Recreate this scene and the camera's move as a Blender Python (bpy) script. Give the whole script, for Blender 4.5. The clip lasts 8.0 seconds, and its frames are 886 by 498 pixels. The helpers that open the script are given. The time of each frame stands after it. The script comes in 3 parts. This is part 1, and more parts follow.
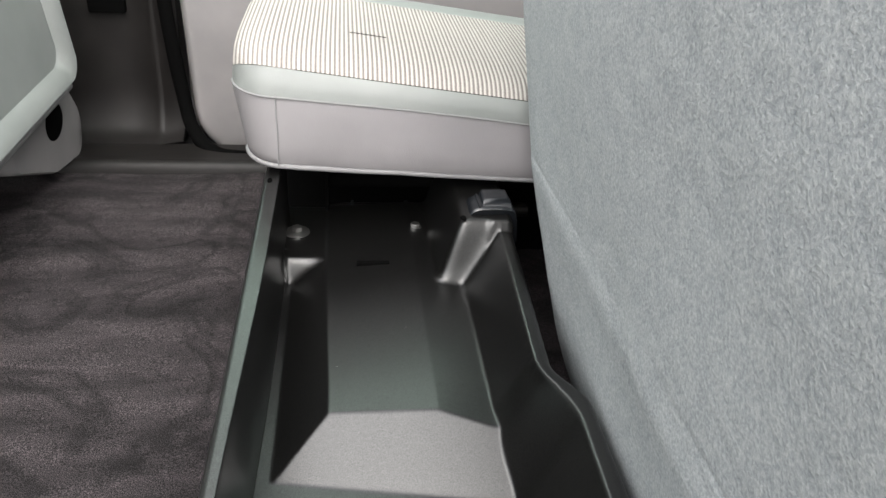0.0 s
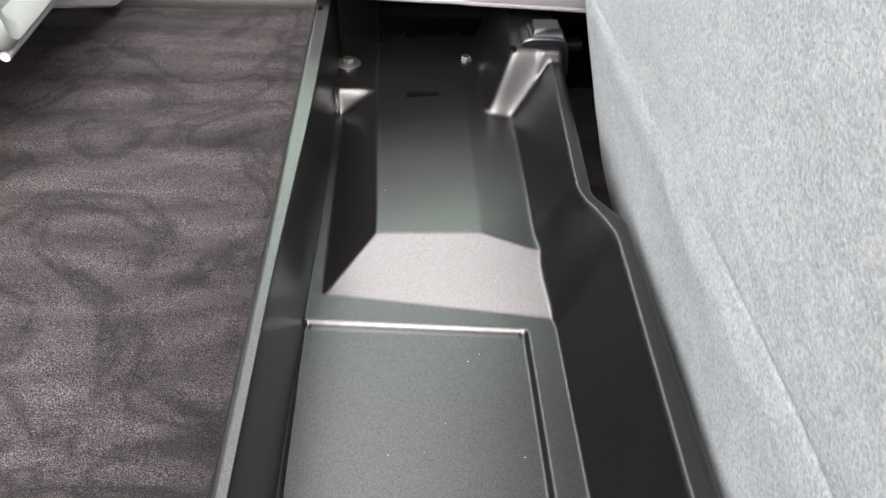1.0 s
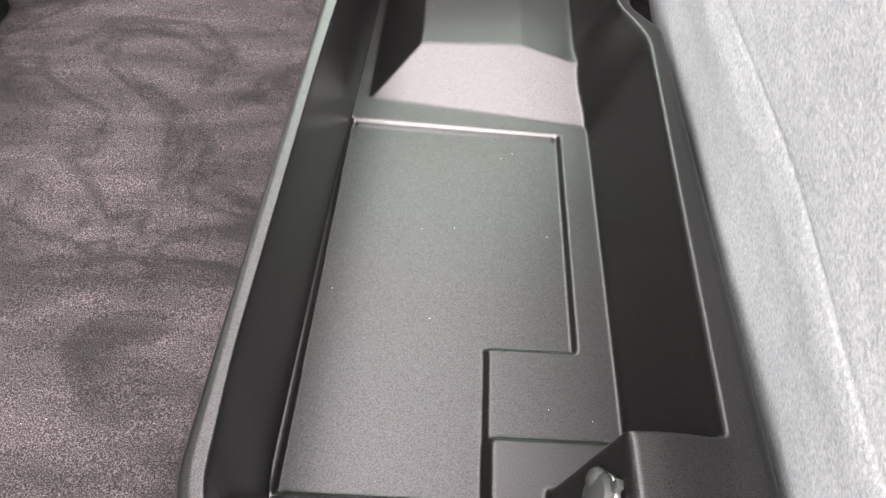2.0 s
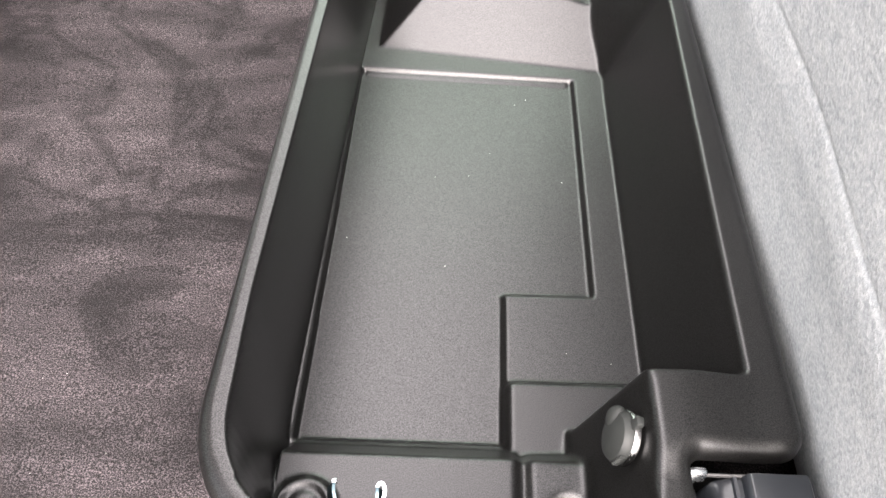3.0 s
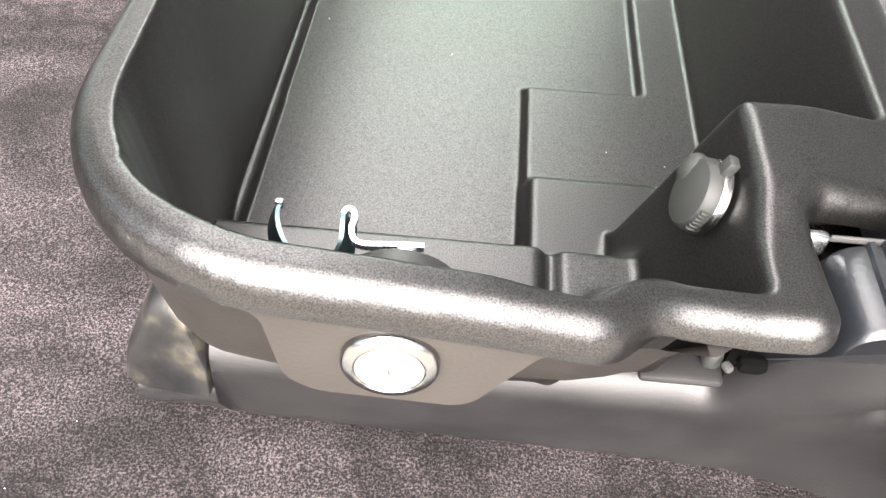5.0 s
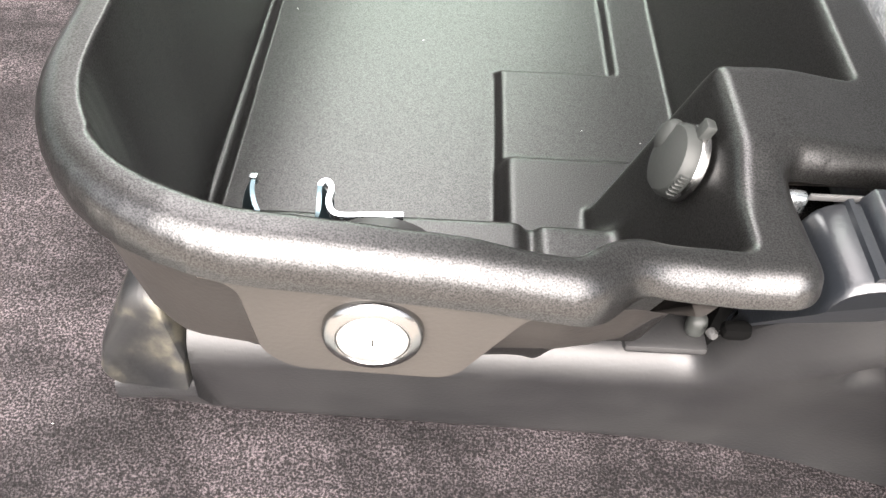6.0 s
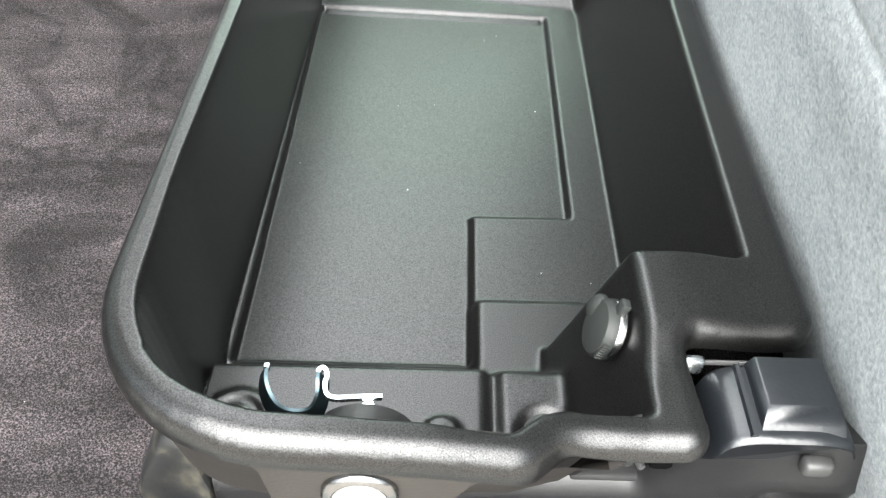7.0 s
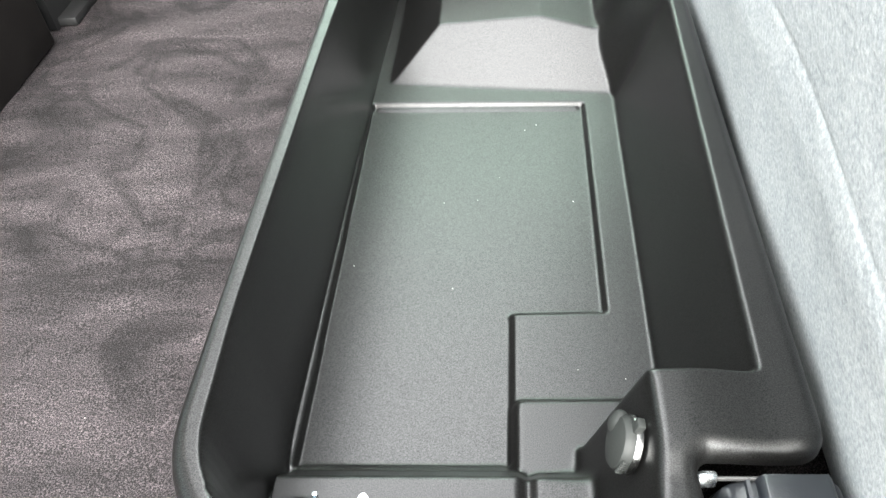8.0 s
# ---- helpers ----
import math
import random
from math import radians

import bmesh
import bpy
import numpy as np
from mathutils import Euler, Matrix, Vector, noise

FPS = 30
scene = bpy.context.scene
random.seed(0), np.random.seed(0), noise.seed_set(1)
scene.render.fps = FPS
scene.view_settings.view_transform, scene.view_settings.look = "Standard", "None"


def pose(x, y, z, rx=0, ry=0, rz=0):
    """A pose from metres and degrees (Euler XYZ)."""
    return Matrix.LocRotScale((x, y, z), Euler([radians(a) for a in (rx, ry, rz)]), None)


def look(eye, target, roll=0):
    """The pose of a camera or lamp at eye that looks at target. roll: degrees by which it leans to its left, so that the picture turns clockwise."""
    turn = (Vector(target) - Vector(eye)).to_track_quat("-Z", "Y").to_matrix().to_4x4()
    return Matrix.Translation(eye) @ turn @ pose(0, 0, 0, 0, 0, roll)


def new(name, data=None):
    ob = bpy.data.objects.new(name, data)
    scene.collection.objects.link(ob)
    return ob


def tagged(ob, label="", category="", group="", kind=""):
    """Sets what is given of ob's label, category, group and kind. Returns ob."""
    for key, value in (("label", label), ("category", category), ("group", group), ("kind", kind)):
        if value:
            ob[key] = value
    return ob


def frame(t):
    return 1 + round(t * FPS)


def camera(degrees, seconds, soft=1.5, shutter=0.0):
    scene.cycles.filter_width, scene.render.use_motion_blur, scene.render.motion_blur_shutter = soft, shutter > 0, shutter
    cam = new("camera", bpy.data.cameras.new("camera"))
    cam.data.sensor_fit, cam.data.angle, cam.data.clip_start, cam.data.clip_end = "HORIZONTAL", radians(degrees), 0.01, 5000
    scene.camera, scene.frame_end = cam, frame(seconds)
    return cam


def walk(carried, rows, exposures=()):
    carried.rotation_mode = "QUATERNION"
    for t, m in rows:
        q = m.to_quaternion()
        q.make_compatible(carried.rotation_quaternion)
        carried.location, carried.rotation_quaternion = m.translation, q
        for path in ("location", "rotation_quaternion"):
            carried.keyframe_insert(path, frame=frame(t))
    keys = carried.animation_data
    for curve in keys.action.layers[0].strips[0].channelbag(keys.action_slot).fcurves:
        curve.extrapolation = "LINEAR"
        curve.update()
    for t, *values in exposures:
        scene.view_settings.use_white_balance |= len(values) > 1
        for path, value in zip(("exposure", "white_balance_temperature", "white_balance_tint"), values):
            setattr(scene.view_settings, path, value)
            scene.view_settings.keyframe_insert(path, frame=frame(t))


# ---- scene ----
cam = camera(57.8, 8.0)
PATH = [
    (0, (0.069, -0.084, 0.478), (0.311, 1.637, -0.511), 3.7),
    (0.5, (0.07, -0.067, 0.466), (0.283, 1.556, -0.684), 3.8),
    (1, (0.08, -0.113, 0.468), (0.173, 1.412, -0.823), 2.2),
    (1.5, (0.092, -0.163, 0.453), (0.077, 1.313, -0.897), 0.9),
    (2, (0.1, -0.209, 0.433), (0.05, 1.162, -1.022), 1.0),
    (2.2, (0.101, -0.221, 0.428), (0.044, 1.111, -1.063), 0.3),
    (3.3, (0.095, -0.202, 0.423), (0.016, 1.096, -1.096), -1.2),
    (3.5, (0.09, -0.186, 0.429), (0.012, 1.108, -1.093), -1.2),
    (4, (0.082, -0.158, 0.404), (0.017, 1.059, -1.182), -0.6),
    (4.5, (0.086, -0.202, 0.332), (0.03, 1.054, -1.223), 2.1),
    (5, (0.095, -0.22, 0.263), (0.04, 1.057, -1.276), 3.1),
    (5.2, (0.093, -0.225, 0.253), (0.048, 1.057, -1.282), 3.0),
    (6.3, (0.095, -0.226, 0.254), (0.103, 1.076, -1.264), 3.0),
    (6.5, (0.094, -0.226, 0.262), (0.099, 1.087, -1.246), 2.8),
    (7, (0.107, -0.236, 0.335), (0.086, 1.143, -1.112), 0.7),
    (7.5, (0.109, -0.227, 0.382), (-0.068, 1.181, -1.027), -6.9),
    (8, (0.134, -0.226, 0.391), (-0.094, 1.19, -1.004), -8.0),
]
# seconds, stops, kelvin, tint
EXPOSURE = [
    (0.0, 1.36, 6400, 9), (0.5, 1.80, 6400, 10), (1.0, 2.19, 6490, 13), (1.5, 2.44, 6600, 15), (2.0, 2.44, 6700, 17), (3.5, 2.34, 6700, 16),
    (4.0, 2.58, 6660, 14), (4.5, 3.03, 6660, 14), (5.0, 2.98, 6760, 14), (6.5, 2.61, 6630, 13), (7.0, 2.30, 6310, 6), (7.5, 2.58, 6350, 6), (8.0, 2.63, 6350, 6),
]
walk(cam, [(t, look(eye, target, roll)) for t, eye, target, roll in PATH], EXPOSURE)


# ---- light ----
world = bpy.data.worlds.new("overcast_sky")
scene.world = world
world.use_nodes = True
wn = world.node_tree.nodes
sky = wn.new("ShaderNodeTexSky")
sky.sky_type = "NISHITA"
sky.sun_disc = False
sky.sun_elevation = radians(50)
sky.sun_rotation = radians(180)
sky.dust_density = 8.0
haze = wn.new("ShaderNodeHueSaturation")
haze.inputs["Saturation"].default_value = 0.4
world.node_tree.links.new(sky.outputs["Color"], haze.inputs["Color"])
world.node_tree.links.new(haze.outputs["Color"], wn["Background"].inputs["Color"])
wn["Background"].inputs["Strength"].default_value = 0.15

sun = new("sun", bpy.data.lights.new("sun", "SUN"))
sun.data.energy = 3.3
sun.data.angle = radians(90)
sun.data.color = (1.0, 0.975, 0.95)
sun.matrix_world = look((0.15, -1.3, 1.35), (0.12, 0.2, 0.0))


def daylight(name, at, towards, width, height, watts, tint, spread=180):
    """An added area lamp that stands in for the sky's light in an opening of the cab."""
    lamp = new(name, bpy.data.lights.new(name, "AREA"))
    lamp.data.shape, lamp.data.size, lamp.data.size_y = "RECTANGLE", width, height
    lamp.data.energy, lamp.data.color, lamp.data.spread = watts, tint, radians(spread)
    lamp.matrix_world = look(at, (at[0] + towards[0], at[1] + towards[1], at[2] + towards[2]))


# Overhead fill in a made-up roof opening, to brighten tray floor and rim.
daylight("added_roof_fill", (0.045, 0.515, 0.985), (0, 0.0001, -1), 0.93, 0.90, 4.0, (1.0, 0.96, 0.95))
daylight("rear_window_daylight", (-0.003, 1.190, 0.69), (0, -1, -0.72), 0.97, 0.64, 1.3, (0.93, 1.0, 0.955), 120)
daylight("front_window_daylight", (-0.955, 1.190, 0.69), (0, -1, -0.72), 0.68, 0.64, 0.6, (0.95, 1.0, 0.97), 120)


# ---- materials ----
def material(name, rough=0.5, metal=0.0, base=(0.5, 0.5, 0.5), spec=0.5):
    m = bpy.data.materials.new(name)
    m.use_nodes = True
    b = m.node_tree.nodes["Principled BSDF"]
    b.inputs["Roughness"].default_value = rough
    b.inputs["Metallic"].default_value = metal
    b.inputs["Base Color"].default_value = (*base, 1)
    b.inputs["Specular IOR Level"].default_value = spec
    return m


def noise_node(m, scale, detail=2.0, rough=0.5, stretch=(1, 1, 1)):
    n, l = m.node_tree.nodes, m.node_tree.links
    tc = n.new("ShaderNodeTexCoord")
    mp = n.new("ShaderNodeMapping")
    mp.inputs["Scale"].default_value = stretch
    l.new(tc.outputs["Object"], mp.inputs["Vector"])
    t = n.new("ShaderNodeTexNoise")
    t.inputs["Scale"].default_value = scale
    t.inputs["Detail"].default_value = detail
    t.inputs["Roughness"].default_value = rough
    l.new(mp.outputs["Vector"], t.inputs["Vector"])
    return t.outputs["Fac"]


def ramp(m, fac, stops):
    r = m.node_tree.nodes.new("ShaderNodeValToRGB")
    while len(r.color_ramp.elements) < len(stops):
        r.color_ramp.elements.new(0.5)
    for e, (p, c) in zip(r.color_ramp.elements, stops):
        e.position = p
        e.color = (*c, 1) if len(c) == 3 else c
    m.node_tree.links.new(fac, r.inputs["Fac"])
    return r.outputs["Color"]


def mixed(m, fac, a, b, mode="MIX"):
    x = m.node_tree.nodes.new("ShaderNodeMix")
    x.data_type, x.blend_type = "RGBA", mode
    for sock, v in ((x.inputs["Factor"], fac), (x.inputs["A"], a), (x.inputs["B"], b)):
        if isinstance(v, (int, float)):
            sock.default_value = v
        elif isinstance(v, tuple):
            sock.default_value = (*v, 1)
        else:
            m.node_tree.links.new(v, sock)
    return x.outputs["Result"]


def colour(m, socket):
    m.node_tree.links.new(socket, m.node_tree.nodes["Principled BSDF"].inputs["Base Color"])


def roughness(m, fac, low, high):
    r = m.node_tree.nodes.new("ShaderNodeMapRange")
    r.inputs["To Min"].default_value, r.inputs["To Max"].default_value = low, high
    m.node_tree.links.new(fac, r.inputs["Value"])
    m.node_tree.links.new(r.outputs["Result"], m.node_tree.nodes["Principled BSDF"].inputs["Roughness"])


def bump(m, *layers):
    """Layers of (height socket, metres of relief)."""
    last = None
    for height, depth in layers:
        b = m.node_tree.nodes.new("ShaderNodeBump")
        b.inputs["Distance"].default_value = depth
        m.node_tree.links.new(height, b.inputs["Height"])
        if last:
            m.node_tree.links.new(last, b.inputs["Normal"])
        last = b.outputs["Normal"]
    m.node_tree.links.new(last, m.node_tree.nodes["Principled BSDF"].inputs["Normal"])


def black_plastic():
    m = material("grained_black_plastic", 0.36, spec=0.44)
    grain = noise_node(m, 1950, 1.5, 0.6)
    broad = noise_node(m, 14, 4)
    sparkle = noise_node(m, 420, 2, 0.7)
    c = ramp(m, broad, [(0.3, (0.0022, 0.0022, 0.0021)), (0.7, (0.0031, 0.0030, 0.0029))])
    # Sparkle of the lit grain put into the colour: grain contrast and pale specks.
    c = mixed(m, 1.0, c, ramp(m, grain, [(0.35, (0.45, 0.45, 0.45)), (0.65, (1.5, 1.5, 1.5))]), "MULTIPLY")
    colour(m, mixed(m, ramp(m, sparkle, [(0.70, (0, 0, 0)), (0.78, (0.22, 0.22, 0.22))]), c, (0.12, 0.12, 0.115)))
    roughness(m, broad, 0.30, 0.35)
    gloss = m.node_tree.nodes.new("ShaderNodeMapRange")
    gloss.inputs["From Min"].default_value, gloss.inputs["From Max"].default_value = 0.34, 0.66
    gloss.inputs["To Min"].default_value, gloss.inputs["To Max"].default_value = 0.34, 0.74
    m.node_tree.links.new(grain, gloss.inputs["Value"])
    m.node_tree.links.new(gloss.outputs["Result"], m.node_tree.nodes["Principled BSDF"].inputs["Specular IOR Level"])
    bump(m, (grain, 0.00006))
    return m


def smooth_plastic(name, a, b, rough, spec=0.35):
    m = material(name, rough, spec=spec)
    broad = noise_node(m, 22, 4)
    colour(m, ramp(m, broad, [(0.3, a), (0.7, b)]))
    roughness(m, broad, rough - 0.05, rough + 0.07)
    bump(m, (noise_node(m, 600, 2), 0.0001))
    return m


def carpet_material():
    m = material("dark_carpet", 0.95, spec=0.15)
    pile = noise_node(m, 900, 3, 0.70)
    brushed = noise_node(m, 10, 6, 0.64, (0.55, 1.9, 1))
    swirl = m.node_tree.nodes.new("ShaderNodeTexNoise")
    swirl.inputs["Scale"].default_value, swirl.inputs["Detail"].default_value, swirl.inputs["Distortion"].default_value = 5.0, 5.0, 1.6
    m.node_tree.links.new(m.node_tree.nodes["Texture Coordinate"].outputs["Object"], swirl.inputs["Vector"])
    tuft = noise_node(m, 110, 3, 0.6)
    c = ramp(m, pile, [(0.36, (0.0036, 0.0030, 0.0033)), (0.5, (0.0185, 0.0156, 0.0166)), (0.63, (0.0980, 0.0833, 0.0870))])
    # Shading of the brushed nap put into the colour as streaks and swirls.
    shade = ramp(m, brushed, [(0.36, (0.46, 0.46, 0.46)), (0.5, (0.82, 0.82, 0.82)), (0.64, (1.2, 1.2, 1.2))])
    lines = ramp(m, swirl.outputs["Fac"], [(0.40, (1, 1, 1)), (0.46, (0.50, 0.50, 0.50)), (0.52, (1, 1, 1))])
    c = mixed(m, 1.0, mixed(m, 1.0, c, shade, "MULTIPLY"), lines, "MULTIPLY")
    colour(m, c)
    bump(m, (brushed, 0.005), (tuft, 0.0010), (pile, 0.0024))
    return m


def felt_material():
    m = material("grey_felt", 0.95, spec=0.15)
    fleck = noise_node(m, 430, 3, 0.7)
    cloud = noise_node(m, 60, 4, 0.6)
    broad = noise_node(m, 7, 3)
    c = ramp(m, fleck, [(0.34, (0.1473, 0.1627, 0.1736)), (0.5, (0.2302, 0.2457, 0.2517)), (0.66, (0.3376, 0.3517, 0.3517))])
    colour(m, mixed(m, 0.35, c, ramp(m, cloud, [(0.3, (0.1871, 0.2011, 0.2147)), (0.7, (0.3069, 0.3195, 0.3224))])))
    bump(m, (broad, 0.006), (cloud, 0.0012), (fleck, 0.0007))
    return m


def vinyl(name, a, b, rough=0.5):
    m = material(name, rough)
    colour(m, ramp(m, noise_node(m, 9, 4), [(0.3, a), (0.7, b)]))
    bump(m, (noise_node(m, 12, 2), 0.003), (noise_node(m, 700, 2), 0.00012))
    return m


def striped_cloth():
    m = material("striped_cloth", 0.9, spec=0.2)
    n, l = m.node_tree.nodes, m.node_tree.links
    tc = n.new("ShaderNodeTexCoord")
    w = n.new("ShaderNodeTexWave")
    w.wave_type, w.bands_direction = "BANDS", "X"
    w.inputs["Scale"].default_value = 66
    w.inputs["Distortion"].default_value = 0.05
    l.new(tc.outputs["Object"], w.inputs["Vector"])
    c = ramp(m, w.outputs["Fac"], [(0.2, (0.0333, 0.0285, 0.0262)), (0.42, (0.1507, 0.1283, 0.1114)), (0.65, (0.2672, 0.2560, 0.2397))])
    thread = noise_node(m, 900, 2)
    colour(m, mixed(m, 0.3, c, mixed(m, thread, (0.0800, 0.0672, 0.0576), (0.5440, 0.5280, 0.4960))))
    bump(m, (w.outputs["Fac"], 0.0006), (thread, 0.0004))
    return m


def steel(name, base, rough, metal=1.0):
    m = material(name, rough, metal, base)
    scratch = noise_node(m, 300, 4, 0.6, (1, 6, 1))
    roughness(m, scratch, rough - 0.08, rough + 0.12)
    bump(m, (scratch, 0.00005))
    return m


PLASTIC = black_plastic()
TRIM = smooth_plastic("black_trim", (0.0070, 0.0070, 0.0075), (0.0122, 0.0122, 0.0123), 0.42, 0.34)
CAP = smooth_plastic("grey_rubber", (0.0074, 0.0086, 0.0079), (0.0121, 0.0135, 0.0126), 0.6)
DARK_TRIM = smooth_plastic("dark_grey_trim", (0.0043, 0.0037, 0.0035), (0.0072, 0.0063, 0.0059), 0.5, 0.18)
LATCH = smooth_plastic("blue_black_plastic", (0.0050, 0.0060, 0.0076), (0.0095, 0.0110, 0.0130), 0.32, 0.6)
SKIRT_BLACK = smooth_plastic("skirt_plastic", (0.0084, 0.0073, 0.0065), (0.0126, 0.0110, 0.0097), 0.45)
BROWN_BLACK = smooth_plastic("brown_black_plastic", (0.0140, 0.0122, 0.0105), (0.0205, 0.0179, 0.0154), 0.48)
CARPET = carpet_material()
FELT = felt_material()
GREY_VINYL = vinyl("grey_vinyl", (0.1148, 0.1235, 0.1181), (0.1436, 0.1512, 0.1458), 0.55)
SIDE_VINYL = vinyl("lilac_grey_vinyl", (0.1338, 0.1281, 0.1314), (0.1624, 0.1546, 0.1592), 0.6)
PIPING = vinyl("piping", (0.1454, 0.1418, 0.1454), (0.1720, 0.1698, 0.1720), 0.6)
DOOR_GREY = vinyl("door_panel_grey", (0.1228, 0.1190, 0.1190), (0.1562, 0.1476, 0.1476), 0.55)
STRIPES = striped_cloth()
THREAD = material("grey_thread", 0.8, base=(0.1190, 0.1190, 0.1190))
DULL = steel("dull_steel", (0.045, 0.045, 0.045), 0.5, 0.5)
ZINC = steel("zinc_plate", (0.62, 0.66, 0.68), 0.25)
TEAL_STEEL = steel("dark_zinc", (0.06, 0.085, 0.095), 0.35)
CHROME = steel("polished_steel", (0.24, 0.24, 0.236), 0.2)
BRUSHED = steel("brushed_steel", (0.80, 0.80, 0.79), 0.34)
def worn_metal():
    m = steel("worn_metal", (0.1, 0.1, 0.1), 0.5, 0.5)
    rub = noise_node(m, 30, 7, 0.58)
    colour(m, ramp(m, rub, [(0.44, (0.0065, 0.0068, 0.0075)), (0.56, (0.015, 0.015, 0.0146)), (0.70, (0.080, 0.073, 0.054))]))
    return m


WORN = worn_metal()
BOLT = steel("dark_bolt_steel", (0.45, 0.45, 0.44), 0.32)
LINT = material("pale_lint", 0.9, base=(0.6, 0.6, 0.57))
# Near black painted for shade in gaps and holes; also black rubber and tubes.
VOID = material("shade_and_black_parts", 0.9, base=(0.0012, 0.0012, 0.0012), spec=0.03)
HEADLINER = vinyl("headliner", (0.4910, 0.4706, 0.4501), (0.5456, 0.5251, 0.5047), 0.9)
CONCRETE = smooth_plastic("concrete", (0.2600, 0.2350, 0.2100), (0.3000, 0.2750, 0.2450), 0.9)
GLASS = material("green_tinted_glass", 0.0, base=(0.65, 0.76, 0.66))
GLASS.node_tree.nodes["Principled BSDF"].inputs["Transmission Weight"].default_value = 1.0
GLASS.node_tree.nodes["Principled BSDF"].inputs["IOR"].default_value = 1.45


# ---- builders ----
def mesh_from(verts, faces, smooth=True):
    me = bpy.data.meshes.new("mesh")
    me.from_pydata([tuple(map(float, v)) for v in verts], [], [tuple(map(int, f)) for f in faces])
    me.update()
    if smooth:
        me.polygons.foreach_set("use_smooth", [True] * len(me.polygons))
    return me


def thing(name, loc, label, category, group="", kind=""):
    e = new(name)
    e.location = loc
    e.empty_display_size = 0.02
    return tagged(e, label, category, group, kind)


def origin_of(ob):
    p = Vector(ob.location)
    while ob.parent:
        ob = ob.parent
        p += ob.location
    return p


def part(name, data, mat, parent, label=""):
    """One mesh, given in world places, linked under a thing or part."""
    if isinstance(data, bmesh.types.BMesh):
        me = bpy.data.meshes.new(name)
        data.to_mesh(me)
        data.free()
    else:
        me = data
    me.name = name
    if parent:
        me.transform(Matrix.Translation(-origin_of(parent)))
    me.materials.append(mat)
    ob = new(name, me)
    ob.parent = parent
    return tagged(ob, label)


def setting(name, data, mat, label, category):
    return tagged(part(name, data, mat, None), label, category, "", "structure")


def fair(bm, angle=40):
    for f in bm.faces:
        f.smooth = True
    for e in bm.edges:
        e.smooth = True
        if len(e.link_faces) == 2 and e.calc_face_angle(0) > radians(angle):
            e.smooth = False
    return bm


def box(lo, hi, r=0.0, seg=2, m=None):
    bm = bmesh.new()
    bmesh.ops.create_cube(bm, size=1)
    lo, hi = Vector(lo), Vector(hi)
    for v in bm.verts:
        v.co = Vector([(lo[i] + hi[i]) / 2 + v.co[i] * (hi[i] - lo[i]) for i in range(3)])
    if r:
        bmesh.ops.bevel(bm, geom=bm.edges[:], offset=r, segments=seg, affect="EDGES", profile=0.5)
    if m:
        bm.transform(m)
    return fair(bm)


def lathe(profile, m, seg=40):
    """Revolve (radius, height) rows round local z."""
    verts, faces, n = [], [], len(profile)
    for k in range(seg):
        a = 2 * math.pi * k / seg
        verts += [m @ Vector((r * math.cos(a), r * math.sin(a), h)) for r, h in profile]
    for k in range(seg):
        p, q = k * n, (k + 1) % seg * n
        faces += [(p + i, q + i, q + i + 1, p + i + 1) for i in range(n - 1)]
    bm = bmesh.new()
    bm.from_mesh(mesh_from(verts, faces))
    bmesh.ops.remove_doubles(bm, verts=bm.verts[:], dist=1e-6)
    bmesh.ops.recalc_face_normals(bm, faces=bm.faces[:])
    return fair(bm, 35)


def loft(rings, closed=True, caps=True):
    """Skin a list of equal rings of places."""
    n, verts, faces = len(rings[0]), [], []
    for r in rings:
        verts += [Vector(v) for v in r]
    for a in range(len(rings) - 1):
        for i in range(n if closed else n - 1):
            j = (i + 1) % n
            faces.append((a * n + i, a * n + j, (a + 1) * n + j, (a + 1) * n + i))
    if caps and closed:
        faces += [tuple(range(n))[::-1], tuple(range((len(rings) - 1) * n, len(rings) * n))]
    bm = bmesh.new()
    bm.from_mesh(mesh_from(verts, faces))
    bmesh.ops.recalc_face_normals(bm, faces=bm.faces[:])
    return fair(bm, 45)


def rounded(points, seg=8):
    """A polygon of (x, y, radius) corners as a dense loop."""
    out, n = [], len(points)
    for i in range(n):
        a, b, c = Vector(points[i - 1][:2]), Vector(points[i][:2]), Vector(points[(i + 1) % n][:2])
        r = points[i][2]
        if not r:
            out.append(b)
            continue
        u, v = (a - b).normalized(), (c - b).normalized()
        half = u.angle(v) / 2
        d = r / math.tan(half)
        centre = b + (u + v).normalized() * (r / math.sin(half))
        p, q = b + u * d - centre, b + v * d - centre
        turn = p.angle_signed(q)
        for k in range(seg + 1):
            ang = -turn * k / seg
            out.append(centre + Vector((p.x * math.cos(ang) - p.y * math.sin(ang), p.x * math.sin(ang) + p.y * math.cos(ang))))
    return out


def tube(points, r, seg=10, closed=False):
    pts, rings = [Vector(p) for p in points], []
    for i, p in enumerate(pts):
        d = (pts[min(i + 1, len(pts) - 1)] - pts[max(i - 1, 0)]).normalized()
        side = d.cross(Vector((0.13, 0.21, 1))).normalized()
        up = side.cross(d)
        rings.append([p + r * (math.cos(2 * math.pi * k / seg) * side + math.sin(2 * math.pi * k / seg) * up) for k in range(seg)])
    return loft(rings)


def curve_points(points, n=8):
    """Catmull-Rom through the points."""
    p = [Vector(points[0]), *map(Vector, points), Vector(points[-1])]
    out = []
    for i in range(1, len(p) - 2):
        for k in range(n):
            t = k / n
            a, b, c, d = p[i - 1 : i + 3]
            out.append(0.5 * ((2 * b) + (c - a) * t + (2 * a - 5 * b + 4 * c - d) * t * t + (3 * b - a - 3 * c + d) * t ** 3))
    out.append(p[-2])
    return out


